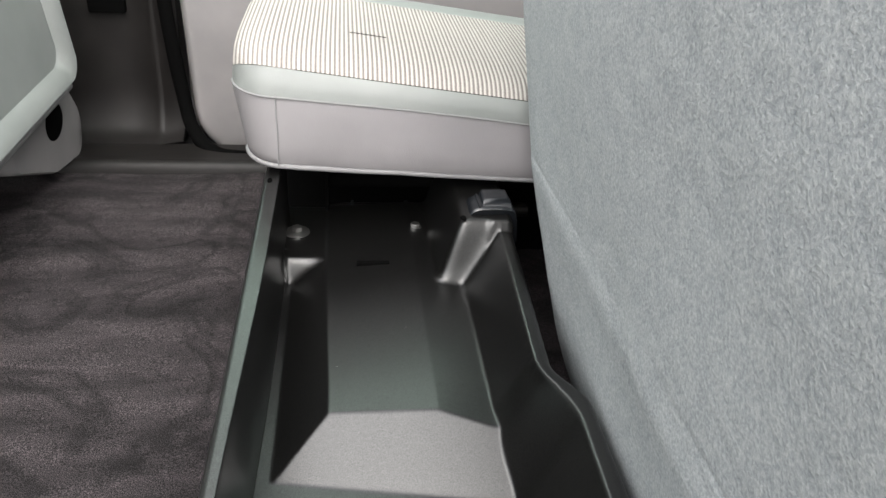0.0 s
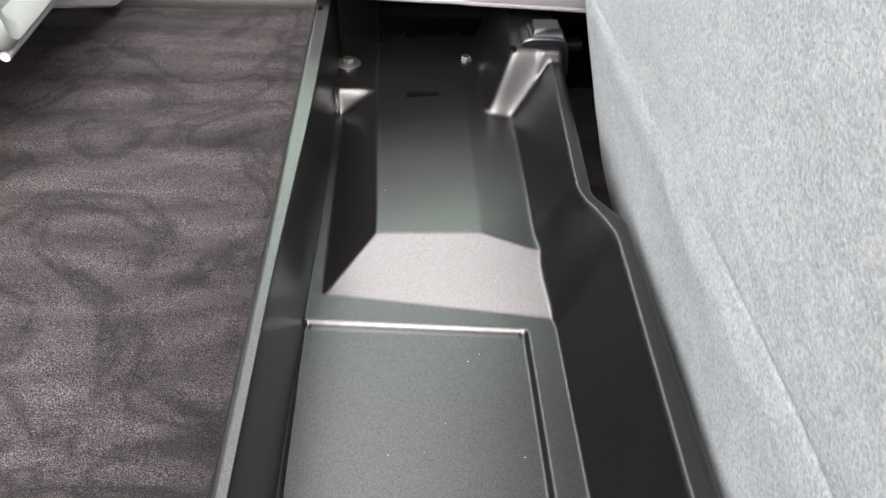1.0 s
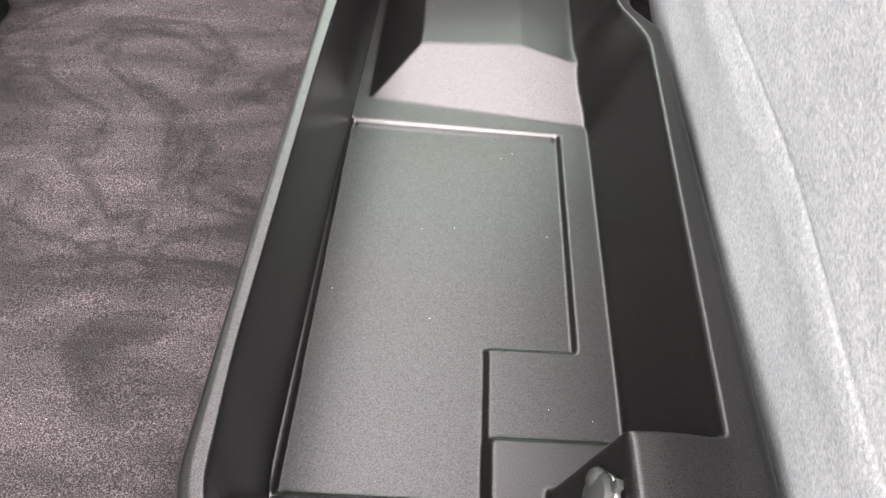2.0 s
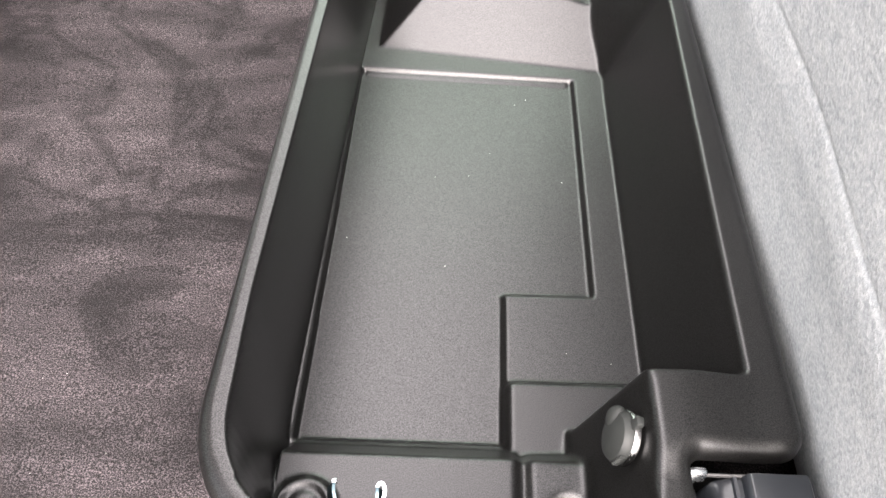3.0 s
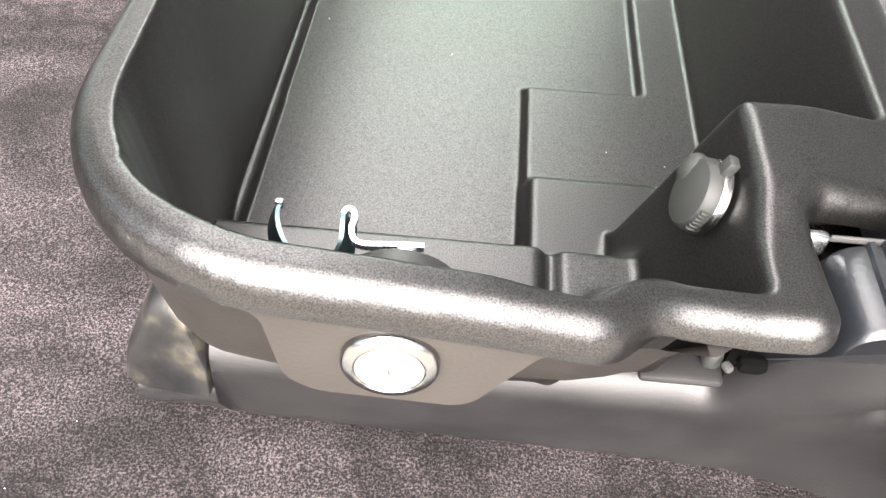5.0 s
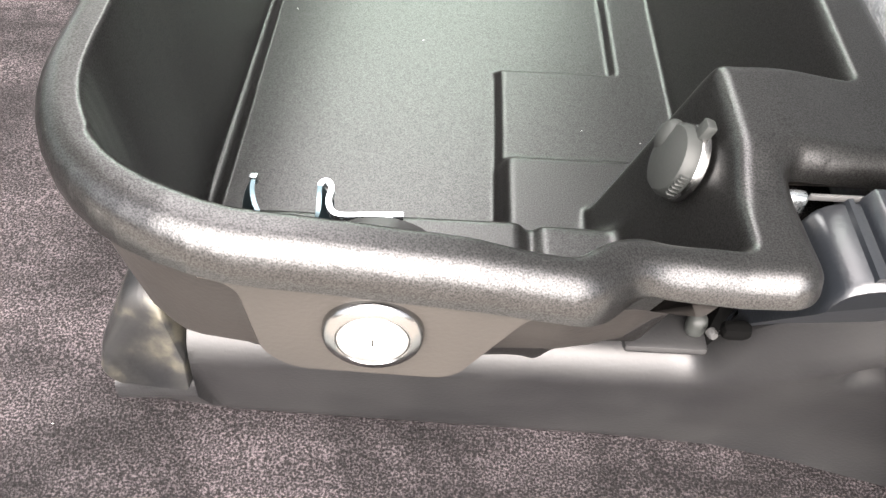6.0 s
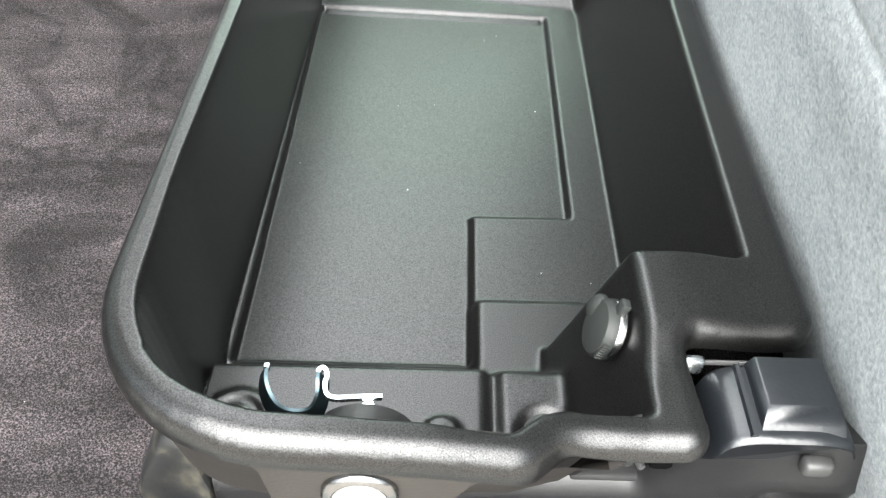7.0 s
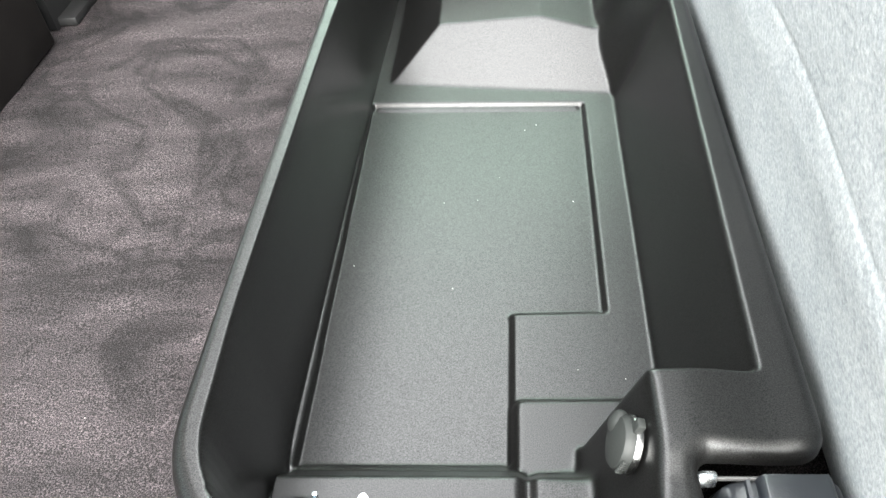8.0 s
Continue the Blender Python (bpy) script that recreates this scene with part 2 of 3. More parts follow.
def smoothstep(v, a, b):
    t = np.clip((v - a) / (b - a), 0, 1)
    return t * t * (3 - 2 * t)


# ---- the cab round the floor ----
FLOOR_Z = -0.09


def carpet():
    xs, ys = np.arange(-1.3, 0.62, 0.012), np.arange(-0.165, 1.19, 0.012)
    X, Y = np.meshgrid(xs, ys, indexing="ij")
    Z = np.full(X.shape, FLOOR_Z)
    for i in range(X.shape[0]):
        for j in range(X.shape[1]):
            x, y = X[i, j], Y[i, j]
            Z[i, j] += 0.004 * noise.noise((x * 5, y * 9, 0.3)) + 0.0015 * noise.noise((x * 22, y * 40, 2.0))
    n = len(ys)
    verts = np.stack([X.ravel(), Y.ravel(), Z.ravel()], 1)
    a = (np.arange(len(xs) - 1)[:, None] * n + np.arange(n - 1)).ravel()
    faces = np.stack([a, a + n, a + n + 1, a + 1], 1)
    setting("floor", mesh_from(verts, faces), CARPET, "dark grey-brown brushed carpet on the cab floor", "carpet")


carpet()
# Ground and near sill lie out of view, added to reflect light onto front faces.
setting("ground", box((-12, -12, -0.75), (12, 12, -0.7)), CONCRETE, "unseen pale concrete ground outside the open door, reflecting light in", "ground")
setting("sill_near", box((-1.5, -0.26, -0.2), (0.68, -0.17, -0.088), 0.012), GREY_VINYL, "unseen pale grey door sill added by the open door, reflecting light in", "sill")
setting("floor_pan", box((-1.5, -0.17, -0.16), (0.68, 1.45, -0.1)), TRIM, "black floor pan under the carpet", "floor")
def leaning(name, x0, x1, z0, z1, mat, label, category, t=0.05):
    """A piece of the far side, which leans inward above the belt line."""
    lean = lambda z: 1.40 - 0.72 * max(0.0, z - 0.42)
    ring = lambda x: [(x, lean(z0), z0), (x, lean(z1), z1), (x, lean(z1) + t, z1), (x, lean(z0) + t, z0)]
    return setting(name, loft([ring(x0), ring(x1)]), mat, label, category)


def roof_frame():
    """The unseen roof, with a long opening made up over the rear seats to let light in."""
    bm = box((-1.54, 0.06, 0.96), (-0.43, 1.02, 1.0), 0.01)
    for lo, hi in (((0.52, 0.06, 0.96), (0.66, 1.02, 1.0)), ((-0.43, 0.97, 0.96), (0.52, 1.02, 1.0)), ((-0.43, 0.0, 0.96), (0.52, 0.06, 1.0))):
        other = box(lo, hi, 0.008)
        me = bpy.data.meshes.new("strip")
        other.to_mesh(me)
        other.free()
        bm.from_mesh(me)
    return bm


setting("ceiling", roof_frame(), HEADLINER, "unseen pale grey cloth headliner round an opening added to let light in", "ceiling")
setting("wall_rear", box((0.62, 0.02, -0.1), (0.68, 1.45, 0.60), 0.02), GREY_VINYL, "grey cab rear wall behind the seats", "wall")
setting("wall_front", box((-1.56, -0.30, -0.1), (-1.5, 1.45, 0.40), 0.02), DARK_TRIM, "dark grey dashboard across the front of the cab", "wall")
leaning("wall_far", -1.5, 0.62, -0.1, 0.30, DOOR_GREY, "grey closed doors on the far side", "wall")
leaning("pillar_middle", -0.61, -0.50, 0.305, 0.97, DARK_TRIM, "dark grey pillar between the far windows", "pillar")
leaning("pillar_rear", 0.50, 0.62, 0.305, 0.97, DARK_TRIM, "dark grey rear corner pillar", "pillar")
for name, x0, x1 in (("window_1", -1.3, -0.615), ("window_2", -0.495, 0.495)):
    glass = leaning(name, x0, x1, 0.305, 0.96, GLASS, "green-tinted side window glass", "window", 0.005)
    glass.visible_shadow = False


windscreen = setting("window_3", box((-1.535, -0.25, 0.405), (-1.53, 1.2, 0.955)), GLASS, "green-tinted windscreen glass", "window")
windscreen.visible_shadow = False


# ---- the storage tray ----
RIM_Z = 0.0875
OUTLINE = rounded([
    (-0.0150, 0.80, 0), (-0.0165, 0.33, 0.2), (-0.0205, -0.115, 0.070), (0.1350, -0.1073, 0.016), (0.1485, -0.0940, 0.013),
    (0.203, -0.0925, 0.011), (0.198, -0.043, 0.006), (0.2535, -0.041, 0.013), (0.2535, 0.372, 0.028), (0.232, 0.408, 0.03),
    (0.243, 0.66, 0), (0.243, 0.80, 0),
], 12)


def rim_height(x):
    """The rim is highest along the door-side edge and falls towards the socket box."""
    return np.interp(x, [0.030, 0.060, 0.105, 0.134, 0.156, 0.178], [0.1165, 0.1130, 0.1050, 0.0985, 0.0905, RIM_Z])


def distance_inside(px, py, loop):
    """Distance to the loop, positive inside, and the nearest place on it."""
    best = np.full(px.shape, 1e9)
    nx, ny, odd = np.zeros(px.shape), np.zeros(px.shape), np.zeros(px.shape, bool)
    for i in range(len(loop)):
        a, b = loop[i - 1], loop[i]
        d = b - a
        if d.length < 1e-9:
            continue
        t = np.clip(((px - a.x) * d.x + (py - a.y) * d.y) / d.length_squared, 0, 1)
        qx, qy = a.x + t * d.x, a.y + t * d.y
        dist = np.hypot(px - qx, py - qy)
        near = dist < best
        best[near], nx[near], ny[near] = dist[near], qx[near], qy[near]
        if abs(d.y) > 1e-12:
            cross = ((a.y > py) != (b.y > py)) & (px < a.x + (py - a.y) / d.y * d.x)
            odd ^= cross
    return np.where(odd, best, -best), nx, ny


def blur(z, n):
    for axis in (0, 1):
        for _ in range(n):
            p = np.pad(z, [(1, 1) if k == axis else (0, 0) for k in (0, 1)], mode="edge")
            z = (np.roll(p, 1, axis) + 2 * p + np.roll(p, -1, axis)) / 4
            z = z[1:-1] if axis == 0 else z[:, 1:-1]
    return z


def tray_height(X, Y, D):
    # floor round the sunken panel
    z = np.full(X.shape, 0.004)
    rim = rim_height(X)

    def inside(x0, x1, y0, y1, e=0.0008):
        return smoothstep(X, x0 - e, x0 + e) * smoothstep(-X, -x1 - e, -x1 + e) * smoothstep(Y, y0 - e, y0 + e) * smoothstep(-Y, -y1 - e, -y1 + e)

    def quadrant(x0, y0, r, e):
        """1 beyond x0 and before y0, with a rounded corner and a soft edge."""
        qx, qy = X - x0, y0 - Y
        d = np.minimum(qx, qy)
        near = (qx < r) & (qy < r)
        d = np.where(near, r - np.hypot(r - np.minimum(qx, r), r - np.minimum(qy, r)), d)
        return smoothstep(d, -e, e)

    edge = 0.346 - 0.068 * X
    panel = smoothstep(X, -0.001, 0.001) * smoothstep(-X, -0.1772, -0.1752) * smoothstep(Y, -0.0012, 0.0012) * smoothstep(edge - Y, -0.0012, 0.0012)
    pad = quadrant(0.1155, 0.108, 0.006, 0.0016)
    panel = panel * (1 - pad)
    z = z - 0.004 * panel
    # narrow grooves along the panel's sides, and the lip at its far end
    groove = np.maximum(inside(-0.0015, 0.0020, 0, 0.342, 0.0006), inside(0.1142, 0.1180, 0.0, 0.105, 0.0006))
    groove = np.maximum(groove, inside(0.1732, 0.1764, 0.108, 0.331, 0.0006))
    z = z - 0.0065 * groove
    lip = smoothstep(Y - edge, -0.0050, -0.0040) * smoothstep(edge - Y, 0.0015, 0.0025) * smoothstep(X, 0.002, 0.004) * smoothstep(-X, -0.174, -0.172)
    z = z + 0.0016 * lip
    # raised block beside the socket
    z += 0.006 * quadrant(0.1195, 0.039, 0.005, 0.0030)
    # hump over the tunnel
    y0 = 0.377 - 0.165 * (X - 0.009)
    climb = 0.004 + (Y - y0) * 0.62
    top = 0.0355 + 0.0055 * np.clip((X - 0.056) / 0.088, 0, 1) - 0.0055 * np.clip((X - 0.144) / 0.044, 0, 1)
    top = top - 0.004 * np.clip((Y - 0.45) / 0.2, 0, 1)
    left = 0.004 + (X - 0.011) * 0.72
    z = np.maximum(z, np.minimum(np.minimum(climb, top), left))
    # far platform, with the slanted end of the left trough
    z = np.maximum(z, np.minimum(0.030, 0.004 + (Y - 0.668) * 4.0))
    # far right block
    block = np.minimum((Y - 0.619) * 4.6 + 0.03, (X - 0.164) * 3.0 + 0.03)
    z = np.maximum(z, np.minimum(block, 0.098))
    # front shelf
    shelf = np.minimum(0.0315, 0.004 - (Y + 0.004) * 1.5)
    shelf = shelf - 0.004 * smoothstep(X, 0.1225, 0.126) * smoothstep(-X, -0.132, -0.127) - 0.0012 * smoothstep(X, 0.126, 0.13)
    shelf = shelf - 0.03 * smoothstep(-X, 0.0015, 0.004)
    for cx, cy, r, h in ((0.016, -0.053, 0.0185, 0.0045), (0.1045, -0.0565, 0.0088, 0.005)):
        q = np.hypot(X - cx, Y - cy)
        shelf = shelf + h * smoothstep(-q, -r, -r * 0.7) - h * 0.45 * smoothstep(-q, -r * 0.66, -r * 0.56) + h * 0.35 * smoothstep(-q, -r * 0.5, -r * 0.3)
    q = np.hypot(X - 0.150, Y + 0.054)
    shelf = shelf - 0.003 * smoothstep(-q, -0.0135, -0.012)
    z = np.where(Y < 0.01, np.maximum(z, shelf), z)
    # socket box
    face = (X - 0.150) / 0.033 * 0.0925
    back = (0.0060 - Y) / 0.006 * 0.0925
    cap = rim + 0.0050 * smoothstep(X, 0.165, 0.180) * smoothstep(-X, -0.236, -0.195) * smoothstep(Y, -0.060, -0.036)
    z = np.maximum(z, np.minimum(np.minimum(face, back), cap))
    # right wall, leaning outward, with the step in the rim
    k = smoothstep(Y, 0.345, 0.425)
    foot, head = 0.2005 - 0.028 * smoothstep(Y, 0.335, 0.400), 0.2318 + 0.022 * np.clip(Y, 0, 0.4) - 0.022 * k + 0.008 * np.clip((Y - 0.42) / 0.2, 0, 1)
    z = np.maximum(z, (X - foot) / (head - foot) * RIM_Z)
    # door-side and front walls under the rolled rim, which widens round the corner
    bead = np.clip(1 - ((X + 0.0048) / 0.0034) ** 2, 0, 1) * (Y < 0.352) * (Y > -0.002)
    z = np.where(bead > 0, np.maximum(z, 0.004 + 0.0022 * bead), z)
    wide = 0.0116 + 0.0052 * smoothstep(Y, 0.25, 0.55) + 0.0028 * smoothstep(-Y, -0.03, 0.060)
    fall = 0.0010 + 0.0044 * smoothstep(-Y, -0.02, 0.060)
    fall = fall + 0.009 * smoothstep(-Y, 0.074, 0.086) * smoothstep(X, 0.010, 0.030)
    near = (X < 0.19) & (Y < 0.02) | (X < 0.03)
    z = np.maximum(z, (wide + fall - D) / fall * rim * near)
    z = np.maximum(z, 0.2 * (D < np.where(near, wide, 0.0145)))
    return np.minimum(z, np.maximum(cap, np.minimum(block, 0.098)))


def tray_basin(parent):
    step = 0.001
    xs = np.concatenate([np.arange(-0.024, 0.004, 0.0004), np.arange(0.004, 0.262, step)])
    ys = np.arange(-0.120, 0.802, step)
    X, Y = np.meshgrid(xs, ys, indexing="ij")
    # columns run along the door-side edge
    X = X + (np.interp(Y, [-0.115, 0.33, 0.80], [-0.0205, -0.0165, -0.0150]) + 0.0182) * (1 - smoothstep(X, -0.008, 0.004))
    D, NX, NY = distance_inside(X, Y, OUTLINE)
    Z = blur(tray_height(X, Y, np.where(NY > 0.795, 1.0, D)), 3)
    soft = smoothstep(Y, 0.57, 0.60) * smoothstep(X, 0.145, 0.165) * smoothstep(-X, -0.222, -0.212)
    soft = np.maximum(soft, smoothstep(Y, 0.645, 0.66) * smoothstep(-Y, -0.70, -0.69) * smoothstep(X, 0.002, 0.006) * smoothstep(-X, -0.05, -0.04))
    Z = Z * (1 - soft) + blur(Z, 26) * soft
    soft = smoothstep(Y, -0.070, -0.055) * smoothstep(-Y, -0.004, 0.012) * smoothstep(X, 0.135, 0.15) * smoothstep(-X, -0.212, -0.190)
    soft = np.maximum(soft, smoothstep(-Y, 0.078, 0.088) * smoothstep(X, 0.100, 0.118) * smoothstep(-X, -0.175, -0.16))
    Z = Z * (1 - soft) + blur(Z, 7) * soft
    n = len(ys)
    a = (np.arange(len(xs) - 1)[:, None] * n + np.arange(n - 1))
    centre = (D[:-1, :-1] + D[1:, :-1] + D[:-1, 1:] + D[1:, 1:]) / 4
    a = a[centre > 0].ravel()
    faces = np.stack([a, a + n, a + n + 1, a + 1], 1)
    # edge places slide onto the outline
    edges, count = {}, {}
    for f in faces.tolist():
        for i in range(4):
            e = (f[i], f[(i + 1) % 4])
            key = (min(e), max(e))
            count[key] = count.get(key, 0) + 1
            edges[key] = e
    rim = [edges[k] for k, c in count.items() if c == 1]
    xf, yf, zf, df = X.ravel().copy(), Y.ravel().copy(), Z.ravel().copy(), D.ravel().copy()
    on = np.array(sorted({i for e in rim for i in e}))
    xf[on], yf[on], df[on] = NX.ravel()[on], NY.ravel()[on], 0.0
    df = np.where(NY.ravel() > 0.795, 1.0, df)
    R = 0.0072 + (0.0018 * smoothstep(-Y, 0.02, 0.09) - 0.0018 * smoothstep(Y, -0.06, 0.10) * (X < 0.05)).ravel()
    q = np.clip(R - df, 0, None)
    q = np.minimum(q, R)
    zf = zf - (R - np.sqrt(R * R - q * q))
    used, faces = np.unique(faces, return_inverse=True)
    faces = faces.reshape(-1, 4)
    index = {int(u): i for i, u in enumerate(used)}
    verts = [(xf[u], yf[u], zf[u]) for u in used]
    quads = faces.tolist()
    # rolled lip below the edge, shallower past the jog in the front
    thin = 1 - 0.85 * smoothstep(xf, 0.140, 0.154) * (yf < -0.05)
    for drop, inset in ((0.002, 0.0), (0.0038, 0.001), (0.0045, 0.006)):
        ring = {}
        for u in on.tolist():
            ring[u] = len(verts)
            verts.append((xf[u], yf[u], zf[u] - drop * thin[u]))
        prev = last_ring if drop > 0.002 else index
        for p, q2 in rim:
            quads.append((prev[q2], prev[p], ring[p], ring[q2]))
        last_ring = ring
    part("basin", mesh_from(verts, quads), PLASTIC, parent)


def offset_loop(loop, d):
    out, n = [], len(loop)
    for i in range(n):
        t = (loop[(i + 1) % n] - loop[i - 1]).normalized()
        out.append(loop[i] + Vector((-t.y, t.x)) * d)
    return out


tray = thing("storage_tray", (0.11, 0.3, FLOOR_Z), "long black grained plastic storage tray with a rounded rim", "storage tray")
tray_basin(tray)


def tray_skirt():
    rings = []
    # the panel beside the lock plate runs nearly straight on under the jog of the rim
    outline = rounded([
        (-0.0150, 0.80, 0), (-0.0165, 0.33, 0.2), (-0.0205, -0.115, 0.070), (0.130, -0.1078, 0.022), (0.149, -0.1000, 0.022), (0.168, -0.0985, 0.010), (0.180, -0.0885, 0.010), (0.2015, -0.0875, 0.006),
        (0.198, -0.043, 0.006), (0.2535, -0.041, 0.013), (0.2535, 0.372, 0.028), (0.232, 0.408, 0.03), (0.243, 0.66, 0), (0.243, 0.80, 0),
    ], 12)

    def low(p):
        """Bottom edge: cut back round the corner, level along the front, slanting up to the box."""
        ahead = float(np.interp(p.x, [-0.015, -0.008, 0.0, 0.008, 0.018, 0.027, 0.034, 0.043, 0.105, 0.122, 0.140, 0.149, 0.154, 0.158, 0.164, 0.170], [0.088, 0.066, 0.048, 0.041, 0.0460, 0.0515, 0.0545, 0.0555, 0.0580, 0.0570, 0.0505, 0.0510, 0.059, 0.067, 0.077, 0.080]))
        side = float(smoothstep(p.y, -0.055, 0.0))
        return ahead * (1 - side) + 0.045 * side

    for inset, k in ((0.003, 0.0), (0.0045, 0.10), (0.0068, 0.45), (0.0098, 0.78), (0.0135, 1.0), (0.0145, 1.0)):
        loop = [p.lerp(q, 1 - 0.75 * float(smoothstep(p.y, -0.07, 0.02))) for p, q in zip(outline, offset_loop(outline, inset))]
        rings.append([(p.x, p.y, (float(rim_height(p.x)) - 0.0125) * (1 - k) + low(p) * k) for p in loop])
    return loft(rings, False, False)


part("skirt", tray_skirt(), SKIRT_BLACK, tray)


def lock_plate():
    loop = rounded([(0.035, 0.1005, 0), (0.0440, 0.0990, 0.008), (0.0470, 0.0600, 0.014), (0.100, 0.0555, 0.010), (0.119, 0.0880, 0.010), (0.131, 0.0890, 0), (0.085, 0.0985, 0)], 8)
    rings = []
    mid = sum((Vector(p) for p in loop), Vector((0, 0))) / len(loop)
    for y, d in ((-0.092, 0.0), (-0.1068, 0.0), (-0.1083, 0.010), (-0.1090, 0.030)):
        rings.append([(p.x + (mid.x - p.x) * d, y + 0.05 * max(0.0, 0.09 - p.y) + 0.05 * max(0.0, p.x - 0.08), p.y + (mid.y - p.y) * d * 0.5) for p in loop])
    return loft(rings)


plate = part("lock_plate", lock_plate(), BROWN_BLACK, tray)
LOCK_M = pose(0.0779, -0.1092, 0.0806, 87, 0, 2)
lock = part("lock", lathe([(0, 0.0012), (0.0094, 0.0012), (0.0096, 0.0024), (0.0099, 0.0027), (0.0122, 0.0022), (0.0130, 0.0015), (0.0133, 0.0005), (0.0133, -0.003), (0, -0.003)], LOCK_M, 64), CHROME, tray, "round chrome lock with a bright face")
part("lock_face", lathe([(0, 0.0030), (0.0085, 0.0029), (0.0092, 0.0025), (0.0094, 0.001), (0, 0.001)], LOCK_M, 56), BRUSHED, lock)
part("keyhole", box((-0.0002, -0.0013, 0.0028), (0.0002, 0.0013, 0.0032), 0, 2, LOCK_M), VOID, lock)
part("lock_housing", lathe([(0, 0.024), (0.0150, 0.024), (0.0175, 0.0225), (0.0183, 0.019), (0.0185, 0.006), (0, 0.006)], pose(0.0782, -0.108, 0.0820, -90, 0, 0), 48), TRIM, tray, "smooth black housing behind the lock")


def ribbon(path, h, t, flare=0.0):
    """A strip on edge, bent in plan along a path; h: its height below the path; flare: how far its foot spreads."""
    rings, pts = [], [Vector(p) for p in path]
    for i, p in enumerate(pts):
        d = (pts[min(i + 1, len(pts) - 1)] - pts[max(i - 1, 0)]).to_2d().normalized()
        n = Vector((-d.y, d.x)) * t / 2
        f = -n.normalized() * flare
        rings.append([(p.x + n.x, p.y + n.y, p.z), (p.x - n.x, p.y - n.y, p.z), (p.x - n.x + f.x, p.y - n.y + f.y, p.z - h), (p.x + n.x + f.x, p.y + n.y + f.y, p.z - h)])
    return fair(loft(rings), 30)


def hook(parent):
    loop = [(0.0400, -0.0645, 0.0905), (0.0402, -0.0690, 0.0895), (0.0420, -0.0735, 0.0870), (0.0455, -0.0768, 0.0835), (0.0510, -0.0778, 0.0820), (0.0565, -0.0772, 0.0830), (0.0592, -0.0745, 0.0870), (0.0594, -0.0700, 0.0905), (0.0592, -0.0670, 0.0912)]
    arm = [(0.0592, -0.0670, 0.0912), (0.0600, -0.0652, 0.0912), (0.0614, -0.0652, 0.0912), (0.0627, -0.0680, 0.0912), (0.0624, -0.0725, 0.0912), (0.0638, -0.0765, 0.0912), (0.0670, -0.0778, 0.0912), (0.0740, -0.0772, 0.0912), (0.0835, -0.0766, 0.0912)]
    bent = part("latch_hook", ribbon(curve_points(loop, 4), 0.0065, 0.0013, 0.0030), TEAL_STEEL, parent, "bent zinc-plated steel latch strip")
    part("hook_arm", ribbon(curve_points(arm, 4), 0.0022, 0.0016), ZINC, bent, "bright zinc-plated arm")
    part("hook_tip", box((0.0388, -0.0656, 0.0885), (0.0412, -0.0636, 0.0915), 0.0005), ZINC, bent)
    part("hook_post", lathe([(0, 0.0), (0.0028, 0.0), (0.0028, 0.008), (0.0022, 0.0088), (0, 0.0088)], pose(0.0785, -0.0795, 0.0800), 20), ZINC, bent)


hook(tray)


def bolt(x, y, z, r=0.0062, flange=0.0105, mat=TRIM, m=None):
    m = m or pose(x, y, z)
    b = part("bolt", lathe([(0, 0.0005), (flange, 0.0005), (flange, 0.0015), (flange * 0.72, 0.0032), (r, 0.0036), (r, 0.0036)], m, 32), mat, tray)
    bm = bmesh.new()
    bmesh.ops.create_cone(bm, cap_ends=True, segments=6, radius1=r, radius2=r * 0.96, depth=0.005)
    bm.transform(m @ pose(0, 0, 0.0055))
    bmesh.ops.bevel(bm, geom=bm.edges[:], offset=0.0006, segments=2, affect="EDGES")
    part("bolt_head", fair(bm), mat, b)


bolt(0.150, -0.054, 0.0280, mat=DULL)
bolt(0.0145, 0.735, 0.030, 0.0065, 0.0145, BOLT)
bolt(0.1500, 0.738, 0.0325, 0.006, 0.0095, BOLT)
# Flat black discs and a black bar paint the dark of holes and slot.
part("rim_hole", lathe([(0, 0.0008), (0.004, 0.0008), (0.0046, 0.0)], pose(-0.0085, 0.690, 0.1165) @ Matrix.Diagonal((0.6, 1.3, 1, 1)), 20), VOID, tray)
part("rim_hole", lathe([(0, 0.0008), (0.004, 0.0008), (0.0046, 0.0)], pose(0.190, 0.640, 0.0985) @ Matrix.Diagonal((0.7, 1.2, 1, 1)), 20), VOID, tray)
part("slot", box((0.081, 0.6542, 0.0325), (0.116, 0.6580, 0.0378), 0.0004), VOID, tray)


